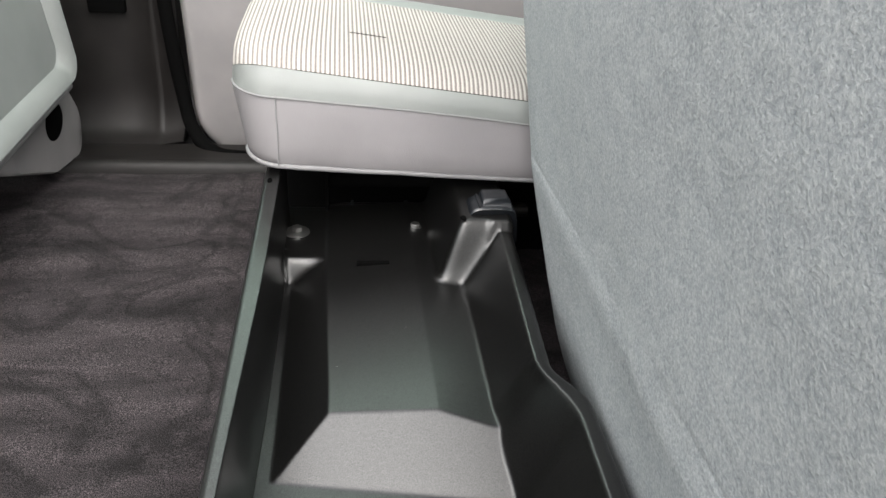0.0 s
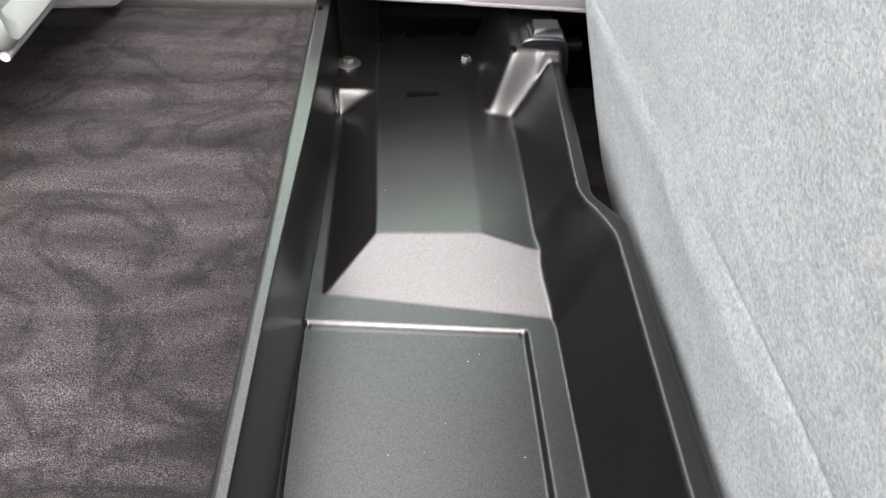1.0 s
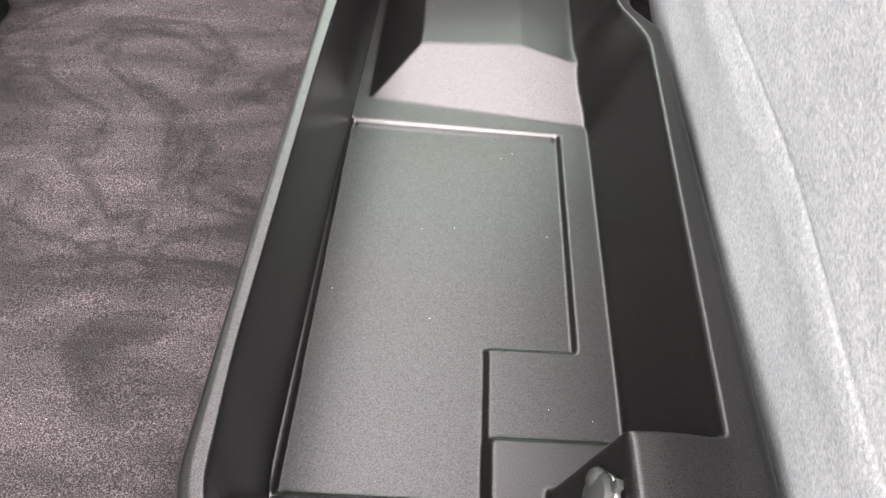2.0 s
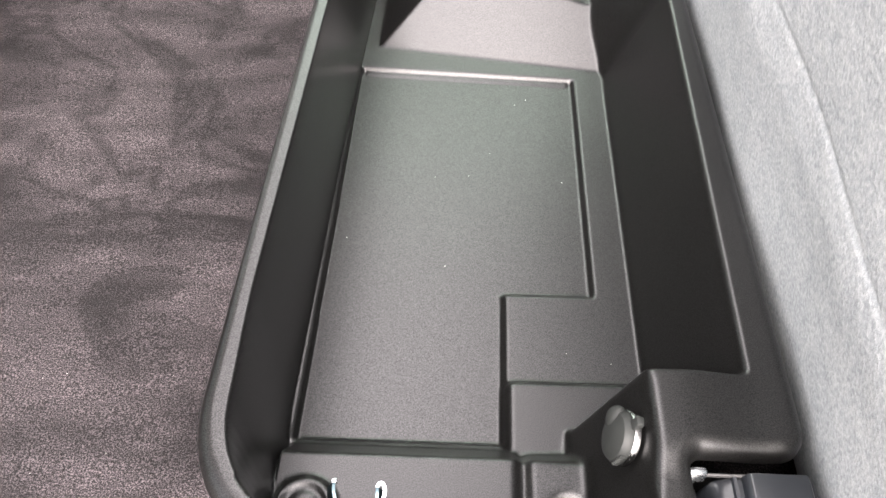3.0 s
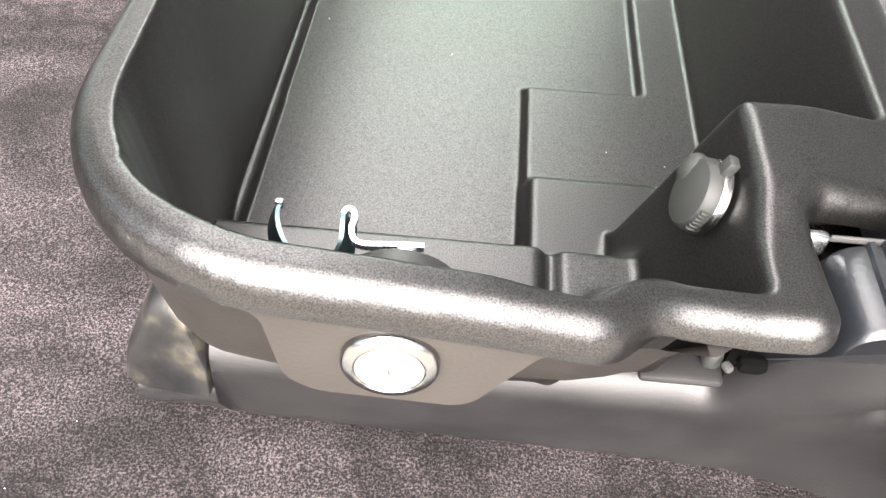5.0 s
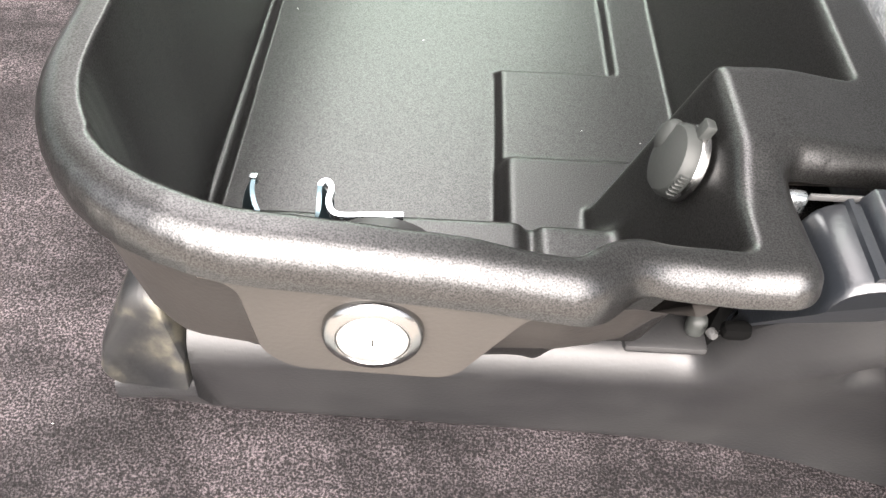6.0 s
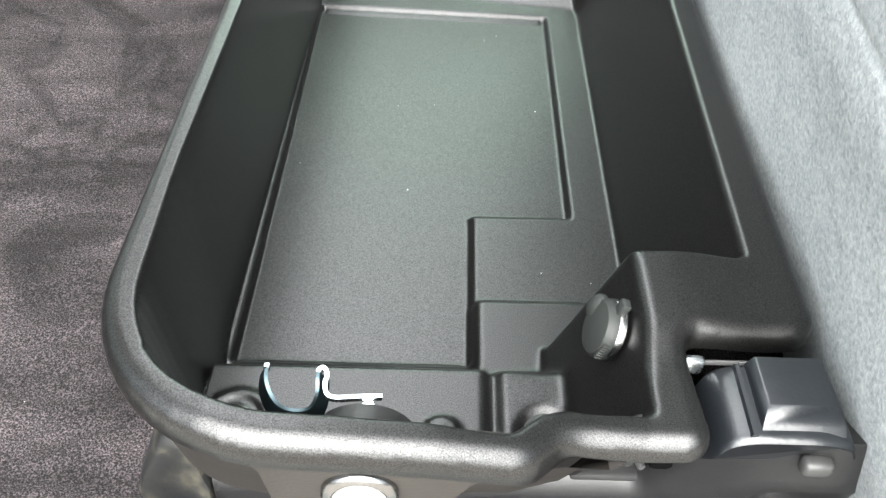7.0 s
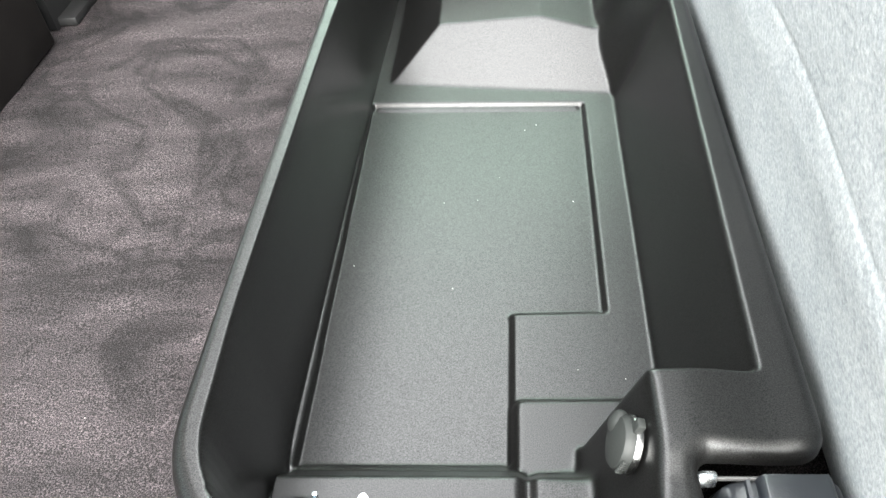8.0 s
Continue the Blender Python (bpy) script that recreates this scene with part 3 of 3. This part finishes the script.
def socket():
    n = Vector((-RIM_Z, 0, 0.033)).normalized()
    at = Vector((0.1745, -0.029, 0.071))
    m = look(at, at - n) @ Matrix.Scale(0.72, 4)
    base = part("power_socket", lathe([(0.0, 0.001), (0.0188, 0.001), (0.0188, 0.0035), (0.0178, 0.005), (0.0165, 0.005), (0.0165, 0.003), (0, 0.003)], m, 48), CHROME, tray, "twelve-volt socket ring with a grey rubber cap")
    cap = part("socket_cap", lathe([(0, 0.0135), (0.010, 0.0130), (0.0155, 0.0112), (0.0175, 0.008), (0.0175, 0.005), (0, 0.005)], m, 48), CAP, base)
    bm = bmesh.new()
    bmesh.ops.create_uvsphere(bm, u_segments=20, v_segments=12, radius=0.0085)
    bm.transform(m @ pose(-0.0125, 0.002, 0.0085) @ Matrix.Diagonal((1, 1.1, 0.75, 1)))
    part("cap_lobe", fair(bm, 80), CAP, cap)
    part("cap_strap", box((-0.0035, 0.0155, 0.002), (0.0035, 0.0250, 0.0075), 0.0012, 2, m), CAP, cap)
    for k in range(6):
        part("grip_rib", box((0.0160, -0.0065 + 0.0022 * k, 0.0060), (0.0182, -0.0055 + 0.0022 * k, 0.0105), 0.0003, 1, m), CAP, cap)


socket()


# ---- seat base rail and brackets ----
def rail():
    rings = []
    for x in [-0.048, -0.046, -0.040, -0.030, -0.020, -0.010, -0.0055, -0.0045, -0.0035, *np.linspace(0.0, 0.17, 18), *np.linspace(0.175, 0.275, 40), *np.linspace(0.28, 0.42, 14)]:
        k = float(smoothstep(x, 0.194, 0.224))
        low = float(smoothstep(-x, 0.0036, 0.0054))
        tip = float(smoothstep(-x, 0.010, 0.048))
        swell = float(smoothstep(x, 0.185, 0.262))
        top = -0.007 + 0.083 * k - low * 0.033 - 0.022 * tip - 0.01 * float(smoothstep(x, 0.30, 0.42))
        front = -0.0575 - 0.027 * swell + 0.010 * tip
        foot = float(np.interp(x, [-0.048, 0.0, 0.17, 0.225, 0.26, 0.30, 0.42], [-0.030, -0.0405, -0.044, -0.0465, -0.053, -0.063, -0.085]))
        wide = min(top - 0.010, -0.023 + 0.066 * swell + 0.008 * low)
        back = -0.020 + (front + 0.024) * k
        face = []
        for u in np.linspace(0.0, 1.0, 24):
            z = FLOOR_Z + (wide - FLOOR_Z) * u
            dimple = math.exp(-((x - 0.249) / 0.008) ** 2 - ((z - 0.016) / 0.011) ** 2)
            face.append((foot + (front - foot) * u ** (0.8 + 0.9 * swell) + 0.010 * dimple, z))
        y, z = face[-1]
        lip = [(y + (-0.0825 - y) * k * v ** 2 + 0.016 * (1 - k) * (1 - 0.8 * low) * (1 - math.cos(v * 1.5)), z + (top - z) * math.sin(v * math.pi / 2)) for v in (0.15, 0.3, 0.45, 0.6, 0.75, 0.9, 1.0)]
        rear = -0.020 + (foot + 0.034) * k
        inner = [(back, top - 0.001), (max(back, rear), top - 0.030), (rear, (top + FLOOR_Z) / 2 - 0.02), (rear, FLOOR_Z)]
        rings.append([(x, y, z) for y, z in face + lip + inner])
    return fair(loft(rings), 70)


base_rail = thing("mounting_rail", (0.15, -0.03, FLOOR_Z), "black plastic-covered seat base rail on the carpet", "rail")
part("rail_cover", rail(), TRIM, base_rail)


part("mount_tab", box((0.160, -0.0680, 0.0150), (0.190, -0.052, 0.0195), 0.002), TRIM, base_rail)
part("tab_screw", lathe([(0, 0.003), (0.0014, 0.003), (0.0018, 0.002), (0.0018, 0.0)], pose(0.1885, -0.0645, 0.0265, 80, 0, 20), 16), DULL, base_rail)
# Solid black lump standing in for the shade inside the hole.
part("tab_hole", box((0.1925, -0.0665, 0.0225), (0.2035, -0.0600, 0.0295), 0.003), VOID, base_rail)
part("tab_lug", box((0.182, -0.0630, 0.018), (0.189, -0.056, 0.0285), 0.003, 3), CAP, base_rail)
# Black sheet put in for the shade of the gap behind the rail.
part("gap_shade", box((0.1960, -0.0505, -0.004), (0.27, -0.0445, 0.050)), VOID, base_rail)


def corner():
    loop = rounded([(-0.044, -0.050, 0.006), (-0.005, -0.038, 0.003), (-0.005, -0.020, 0.006), (-0.012, 0.010, 0.008), (-0.022, 0.010, 0.008), (-0.036, -0.024, 0.016)], 6)
    rings = []
    for y, s in ((-0.0525, 0.72), (-0.0520, 0.82), (-0.0505, 0.90), (-0.0480, 0.96), (-0.044, 0.99), (-0.038, 1.0), (0.0, 1.0)):
        rings.append([((p.x + 0.012) * (0.6 + 0.4 * s) - 0.012 - 0.006 * float(smoothstep(-p.x, 0.012, 0.034)), y - 0.0085 + 0.22 * max(0.0, p.y + 0.03) + 0.009 * float(smoothstep(-p.x, 0.010, 0.048)), (p.y + 0.032) * (s if p.y > -0.032 else 1.0) - 0.032) for p in loop])
    return loft(rings)


part("corner", corner(), WORN, base_rail, "scuffed bare metal corner of the rail")


def latch(z, tongue=True, name="seat_latch"):
    t = thing(name, (0.232, -0.06, z - 0.06), "blue-black plastic seat latch with a stepped raised pad", "latch", "seat latches")
    prof = curve_points([(0.200, z - 0.07), (0.204, z - 0.03), (0.208, z - 0.008), (0.216, z - 0.001), (0.232, z), (0.248, z - 0.001), (0.257, z - 0.008), (0.266, z - 0.05)], 5)
    rings = []
    for y, s in ((-0.0845, 0.002), (-0.0835, 0.0005), (-0.081, 0.0), (-0.0525, 0.0), (-0.0510, 0.0008), (-0.0505, 0.003)):
        rings.append([(p.x, y + max(0.0, z - 0.012 - p.y) * 0.6 * (y < -0.08), p.y - s) for p in prof] + [(0.262, y + 0.035 * (y < -0.08), z - 0.07)])
    part("cover", loft(rings), LATCH, t)
    # Thin black strip paints the shade of the groove.
    part("groove", box((0.2122, -0.0815, z - 0.0070), (0.2127, -0.0525, z - 0.0031)), VOID, t)
    part("ridge", loft([[(x0, y, zz) for x0, zz in ((0.2160, z - 0.003), (0.2175, z + 0.0008), (0.2190, z + 0.0010), (0.2200, z - 0.003))] for y in (-0.0825, -0.0512)]), LATCH, t)
    pad = [[(x0, y0, zz), (x1, y0, zz), (x1, y1, zz), (x0, y1, zz)] for x0, x1, y0, y1, zz in ((0.221, 0.252, -0.0825, -0.0512, z - 0.003), (0.2215, 0.2515, -0.0790, -0.0512, z + 0.0012), (0.2235, 0.2490, -0.0735, -0.0515, z + 0.0056), (0.2245, 0.2480, -0.0725, -0.0520, z + 0.0060))]
    part("pad", loft(pad), LATCH, t)
    if tongue:
        part("back_edge", box((0.2060, -0.0512, z - 0.001), (0.2500, -0.0500, z + 0.0014), 0.0005), DULL, t, "thin pale steel edge behind the pad")
        part("tongue", box((0.1990, -0.0500, z - 0.010), (0.2075, -0.0455, z - 0.001), 0.0018), ZINC, t, "pale steel latch tongue")
    return t


near_latch = latch(0.080)
part("stop", box((0.2400, -0.0870, 0.0575), (0.2520, -0.0800, 0.0660), 0.0025, 3), DULL, near_latch, "pale worn plastic stop under the pad")
bare_latch = latch(0.076, False)
bare_latch.location = (0.222, 0.672, 0.046)


# ---- lifted seat cushion ----
def cushion():
    rings = []
    ys = [-0.116, -0.112, -0.102, *np.linspace(-0.09, 0.52, 34), *[0.545, 0.565, 0.585, 0.600, 0.612, 0.620, 0.624]]
    zs = sorted([*np.linspace(-0.085, 0.72, 60), *np.linspace(0.165, 0.205, 27)])
    for y in ys:
        e = max(0.0, y - 0.545) / 0.08
        back = 0.05 * (1 - math.sqrt(max(0.0, 1 - e * e)))
        ring = []
        for z in zs:
            x = 0.257 - 0.1 * (z - 0.1) if z > 0.1 else 0.257 + 0.1 * (0.1 - z) + 1.5 * (0.1 - z) ** 2
            crease = math.exp(-((z - 0.185 - 0.01 * math.sin(y * 7)) / 0.0024) ** 2)
            x += 0.0008 * crease * (0.5 + 0.5 * math.sin(y * 11 + 1.1)) - 0.0014 * math.exp(-((z - 0.165) / 0.018) ** 2)
            x += 0.004 * noise.noise((y * 6, z * 6, 4.0))
            ring.append((x + back, y + float(np.interp(z, [0.06, 0.10, 0.13, 0.20, 0.29, 0.70], [-0.03, 0.0, 0.035, 0.085, 0.125, 0.20]) * smoothstep(y, 0.36, 0.62)), z))
        ring += [(0.42, y, 0.72), (0.42, y, -0.085)]
        rings.append(ring)
    return loft(rings)


lifted = thing("lifted_seat_cushion", (0.34, 0.1, FLOOR_Z), "rear seat cushion folded up showing its pale grey felt underside", "seat cushion")
part("underside", cushion(), FELT, lifted)


# ---- folded-down seat cushion at the far end ----
def far_seat():
    t = thing("rear_seat", (0.25, 0.95, FLOOR_Z), "grey rear seat cushion with striped cloth top and vinyl sides", "seat")
    tilt = lambda x: -0.118 * x

    def drop(x, z):
        w = min(1.0, max(0.0, (0.205 - z) / 0.066))
        return tilt(x) * (1 - w) + w * (-0.0136 - 0.05 * x)

    side = [(0.712, 0.139), (0.704, 0.142), (0.7005, 0.150), (0.699, 0.165), (0.6985, 0.185), (0.6995, 0.2045)]
    near = [(0.6995, 0.2055), (0.7000, 0.214), (0.7025, 0.2225), (0.7075, 0.2315)]
    top = [(0.7075, 0.2322), (0.7135, 0.2388), (0.7210, 0.2437), (0.732, 0.2475), (0.76, 0.2510), (0.80, 0.2520), (0.88, 0.2520), (0.97, 0.2500)]
    rear = [(0.97, 0.2494), (1.02, 0.2460), (1.07, 0.2380), (1.11, 0.2250), (1.13, 0.2000), (1.135, 0.15)]
    stations = [(-0.047 + 0.04 * (1 - math.cos(a)), math.sin(a)) for a in np.linspace(0.12, 1.57, 10)] + [(x, 1.0) for x in np.linspace(0.01, 0.60, 26)]

    def skin(profile, lift=0.0):
        rings = []
        for x, f in stations:
            pull = 1 - f
            row = []
            for y, z in profile:
                under = max(0.0, 0.20 - z)
                yy = y + (0.05 if y < 0.9 else -0.05) * pull
                zz = z - 0.022 * pull * (z > 0.21) + lift
                wave = 0.0014 * noise.noise((x * 14, y * 14, z * 30))
                sag = 0.004 * math.sin((x - 0.05) * 9) if 0.19 < z < 0.23 else 0.0
                row.append((x + 0.20 * under * (1 if x < 0.05 else 0) * f + 0.2 * under * pull, yy + wave, zz + drop(x, z) + sag))
            rings.append(row)
        return loft(rings, False, False)

    part("side", skin(side), SIDE_VINYL, t)
    part("bolster", skin(near), GREY_VINYL, t)
    part("striped_top", skin(top), STRIPES, t)
    part("rear_bolster", skin(rear), GREY_VINYL, t)
    x0, f0 = stations[0]
    whole = side + near[1:] + top[1:] + rear[1:]
    face = [(x0 + 0.2 * max(0.0, 0.2 - z), y + (0.05 if y < 0.9 else -0.05) * (1 - f0), z - 0.022 * (1 - f0) * (z > 0.21) + drop(x0, z)) for y, z in whole]
    part("front_face", loft([face, [(x + 0.01, y, z) for x, y, z in face]]), GREY_VINYL, t)
    part("core", box((0.0, 0.725, 0.13), (0.58, 1.05, 0.145), 0.004), VOID, t)
    edge = [(x + 0.012 * (x < 0.05), 0.7085 + 0.05 * (1 - f), 0.139 + drop(x, 0.139) + 0.0012 * noise.noise((x * 20, 0, 7))) for x, f in stations]
    part("piping", tube(edge, 0.0042), PIPING, t)
    seam = [(x, 0.6990 + 0.05 * (1 - f), 0.205 + tilt(x) + 0.004 * math.sin((x - 0.05) * 9)) for x, f in stations]
    part("seam", tube(seam, 0.0011, 6), THREAD, t)
    part("front_seam", tube([(0.0, 0.6990, 0.205), (0.001, 0.6980, 0.165), (0.0, 0.7010, 0.128)], 0.0008, 6), THREAD, t)
    part("tuft_line", tube([(0.075, 0.80, 0.2440), (0.095, 0.80, 0.2416), (0.115, 0.80, 0.2392)], 0.0005, 6), DARK_TRIM, t)
    return t


far = far_seat()


def under_seat(t):
    # Black sheet stands in for the shade under the seat.
    part("under_seat_shade", box((-0.03, 0.90, FLOOR_Z), (0.60, 0.92, 0.14)), VOID, t)
    part("upright_plate", box((0.046, 0.79, 0.0), (0.050, 0.84, 0.12), 0.001), VOID, t)
    # Upper tube takes the same shade black, the lower one dark grey.
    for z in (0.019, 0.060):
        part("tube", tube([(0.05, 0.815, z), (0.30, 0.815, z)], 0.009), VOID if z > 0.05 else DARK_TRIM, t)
    for x in (0.078, 0.145):
        part("clamp", lathe([(0.0100, -0.002), (0.0115, -0.002), (0.0115, 0.002), (0.0100, 0.002)], pose(x, 0.815, 0.019, 0, 90, 0), 20), LATCH, t)


under_seat(far)


# ---- far side: sill, pillar and door ----
def far_side():
    sill = thing("door_sill", (-0.3, 1.2, FLOOR_Z), "dark grey plastic door sill and pillar trim", "sill")
    step = [(1.16, -0.095), (1.164, -0.080), (1.175, -0.074), (1.20, -0.078), (1.27, -0.085)]
    rise = [(1.305, -0.07), (1.325, -0.03), (1.33, 0.02)]
    foot = [(p.x, p.y) for p in curve_points(step, 4)]
    part("step", loft([[(x, y, z) for y, z in foot + [(1.27, -0.10), (1.16, -0.10)]] for x in np.linspace(-0.75, 0.10, 16)]), DARK_TRIM, sill)
    wall = [(p.x, p.y) for p in curve_points(step[-1:] + rise, 5)] + [(1.33, 0.3), (1.41, 0.3), (1.41, -0.095)]
    part("pillar_trim", loft([[(x, y + d, z) for y, z in wall] for x, d in ((-0.75, 0), (-0.30, 0), (-0.266, 0.0), (-0.258, -0.005), (-0.252, -0.007), (-0.246, -0.005), (-0.238, 0.004), (-0.215, 0.012))]), DARK_TRIM, sill)
    seal = thing("door_seal", (-0.2, 1.31, FLOOR_Z), "black rubber door seal round the far doorway", "seal")
    part("strip", tube(curve_points([(-0.230, 1.30, 0.42), (-0.224, 1.30, 0.156), (-0.209, 1.30, -0.007), (-0.194, 1.285, -0.066), (-0.160, 1.245, -0.086), (-0.10, 1.225, -0.090), (0.1, 1.22, -0.090)], 8), 0.012), VOID, seal)
    door = thing("door_panel", (0.1, 1.32, FLOOR_Z), "light grey moulded panel of the closed far door", "door panel")
    loop = rounded([(-0.208, 0.28, 0.02), (-0.190, -0.125, 0.09), (0.6, -0.125, 0.02), (0.6, 0.28, 0.02)], 10)
    part("panel", loft([[(p.x + d, y, p.y + d) for p in loop] for y, d in ((1.40, 0), (1.318, 0), (1.305, 0.004), (1.298, 0.012))]), DOOR_GREY, door)
    anchor = thing("belt_slot", (-0.32, 1.325, 0.13), "black belt opening in the pillar trim", "belt slot")
    # Solid black block standing in for the dark of the opening.
    part("frame", box((-0.352, 1.318, 0.127), (-0.292, 1.335, 0.22), 0.003), VOID, anchor)


far_side()


# ---- front seat at the edge of the floor ----
def front_seat():
    t = thing("front_seat", (-0.5, 0.9, FLOOR_Z), "front seat back in light grey vinyl with a piped lower edge", "seat")
    x, z0, y0, y1 = -0.33, 0.062, 0.665, 1.165
    loop = rounded([(y0, z0, 0.03), (y1, z0, 0.03), (y1 + 0.01, 0.78, 0.06), (y0 - 0.01, 0.78, 0.06)], 8)
    mid_y, mid_z = (y0 + y1) / 2, 0.33
    rings = []
    for xx, s in ((-0.47, 0.97), (-0.46, 1.0), (-0.36, 1.0), (-0.338, 0.985), (-0.330, 0.955), (-0.335, 0.90), (-0.35, 0.87)):
        rings.append([(xx - 0.12 * max(0, p.y - 0.1), mid_y + (p.x - mid_y) * s, mid_z + (p.y - mid_z) * s) for p in loop])
    part("seat_back", loft(rings), GREY_VINYL, t)
    part("piping", tube([(-0.345, y0 + 0.02, z0 - 0.002), (-0.345, y1 - 0.02, z0 - 0.002)], 0.006), PIPING, t)
    loop = rounded([(0.95, 0.06, 0.01), (0.955, -0.004, 0.012), (1.10, -0.066, 0.06), (1.238, -0.088, 0.035), (1.256, -0.020, 0.05), (1.195, 0.06, 0.01)], 8)
    part("hinge_cover", loft([[(xx, 1.12 + (p.x - 1.12) * q, (p.y + 0.02) * q - 0.02) for p in loop] for xx, q in ((-0.42, 1.0), (-0.385, 1.0), (-0.375, 0.98), (-0.369, 0.93))]), DOOR_GREY, t, "grey plastic hinge cover")
    # Black disc paints the dark inside the opening.
    part("hinge_opening", lathe([(0, 0.0015), (0.026, 0.0012), (0.028, 0)], pose(-0.3688, 1.125, 0.010, 0, 90, 0) @ Matrix.Diagonal((1.0, 1.4, 1, 1)), 28), VOID, t)
    foot = rounded([(0.69, FLOOR_Z, 0.002), (0.69, 0.02, 0.01), (0.74, 0.055, 0.012), (0.84, 0.055, 0.02), (0.87, -0.02, 0.02), (0.82, FLOOR_Z, 0.008)], 5)
    bracket = part("rail_bracket", loft([[(xx, p.x, p.y) for p in foot] for xx in (-0.500, -0.499, -0.481, -0.480)]), TRIM, t)
    # Black disc paints the dark inside the bracket's hole.
    part("bracket_hole", lathe([(0, 0.0012), (0.013, 0.0012), (0.0145, 0.0)], pose(-0.480, 0.745, -0.010, 0, 90, 0), 24), VOID, bracket)
    part("bracket_flange", box((-0.50, 0.700, FLOOR_Z), (-0.455, 0.81, FLOOR_Z + 0.012), 0.003), TRIM, bracket)
    part("rail_cover", box((-0.60, 0.15, FLOOR_Z), (-0.468, 0.66, 0.02), 0.006), DARK_TRIM, t)
    part("seat_pan", box((-1.0, 0.67, 0.02), (-0.42, 1.16, 0.16), 0.03), GREY_VINYL, t)


front_seat()


# ---- lint on the tray floor ----
def lint():
    rng = random.Random(5)
    spots = [(0.079, 0.133, 0.0), (0.068, 0.219, 0.0), (0.093, 0.221, 0.0)]
    spots += [(rng.uniform(0.004, 0.172), rng.uniform(0.005, 0.33), 0.0) for _ in range(5)]
    spots += [(rng.uniform(0.128, 0.19), rng.uniform(0.05, 0.10), 0.004) for _ in range(2)]
    spots += [(rng.uniform(0.06, 0.18), rng.uniform(0.44, 0.60), 0.0395) for _ in range(3)]
    spots += [(rng.uniform(-0.26, -0.06), rng.uniform(-0.12, 0.10), -0.088) for _ in range(14)]
    verts, faces = [], []
    for x, y, z in spots:
        a, size = rng.uniform(0, 3.1), rng.uniform(0.00015, 0.00032)
        long = size * rng.choice((1.2, 1.5, 3.5))
        n = len(verts)
        u, v = Vector((math.cos(a), math.sin(a), 0)) * long, Vector((-math.sin(a), math.cos(a), 0)) * size
        c = Vector((x, y, z + 0.0002))
        verts += [c + u, c + v, c - u, c - v, c + Vector((0, 0, 0.0004))]
        faces += [(n, n + 1, n + 4), (n + 1, n + 2, n + 4), (n + 2, n + 3, n + 4), (n + 3, n, n + 4)]
    ob = part("lint", mesh_from(verts, faces, False), LINT, None)
    tagged(ob, "pale specks of lint on the black tray and the carpet", "lint", "", "stuff")


lint()
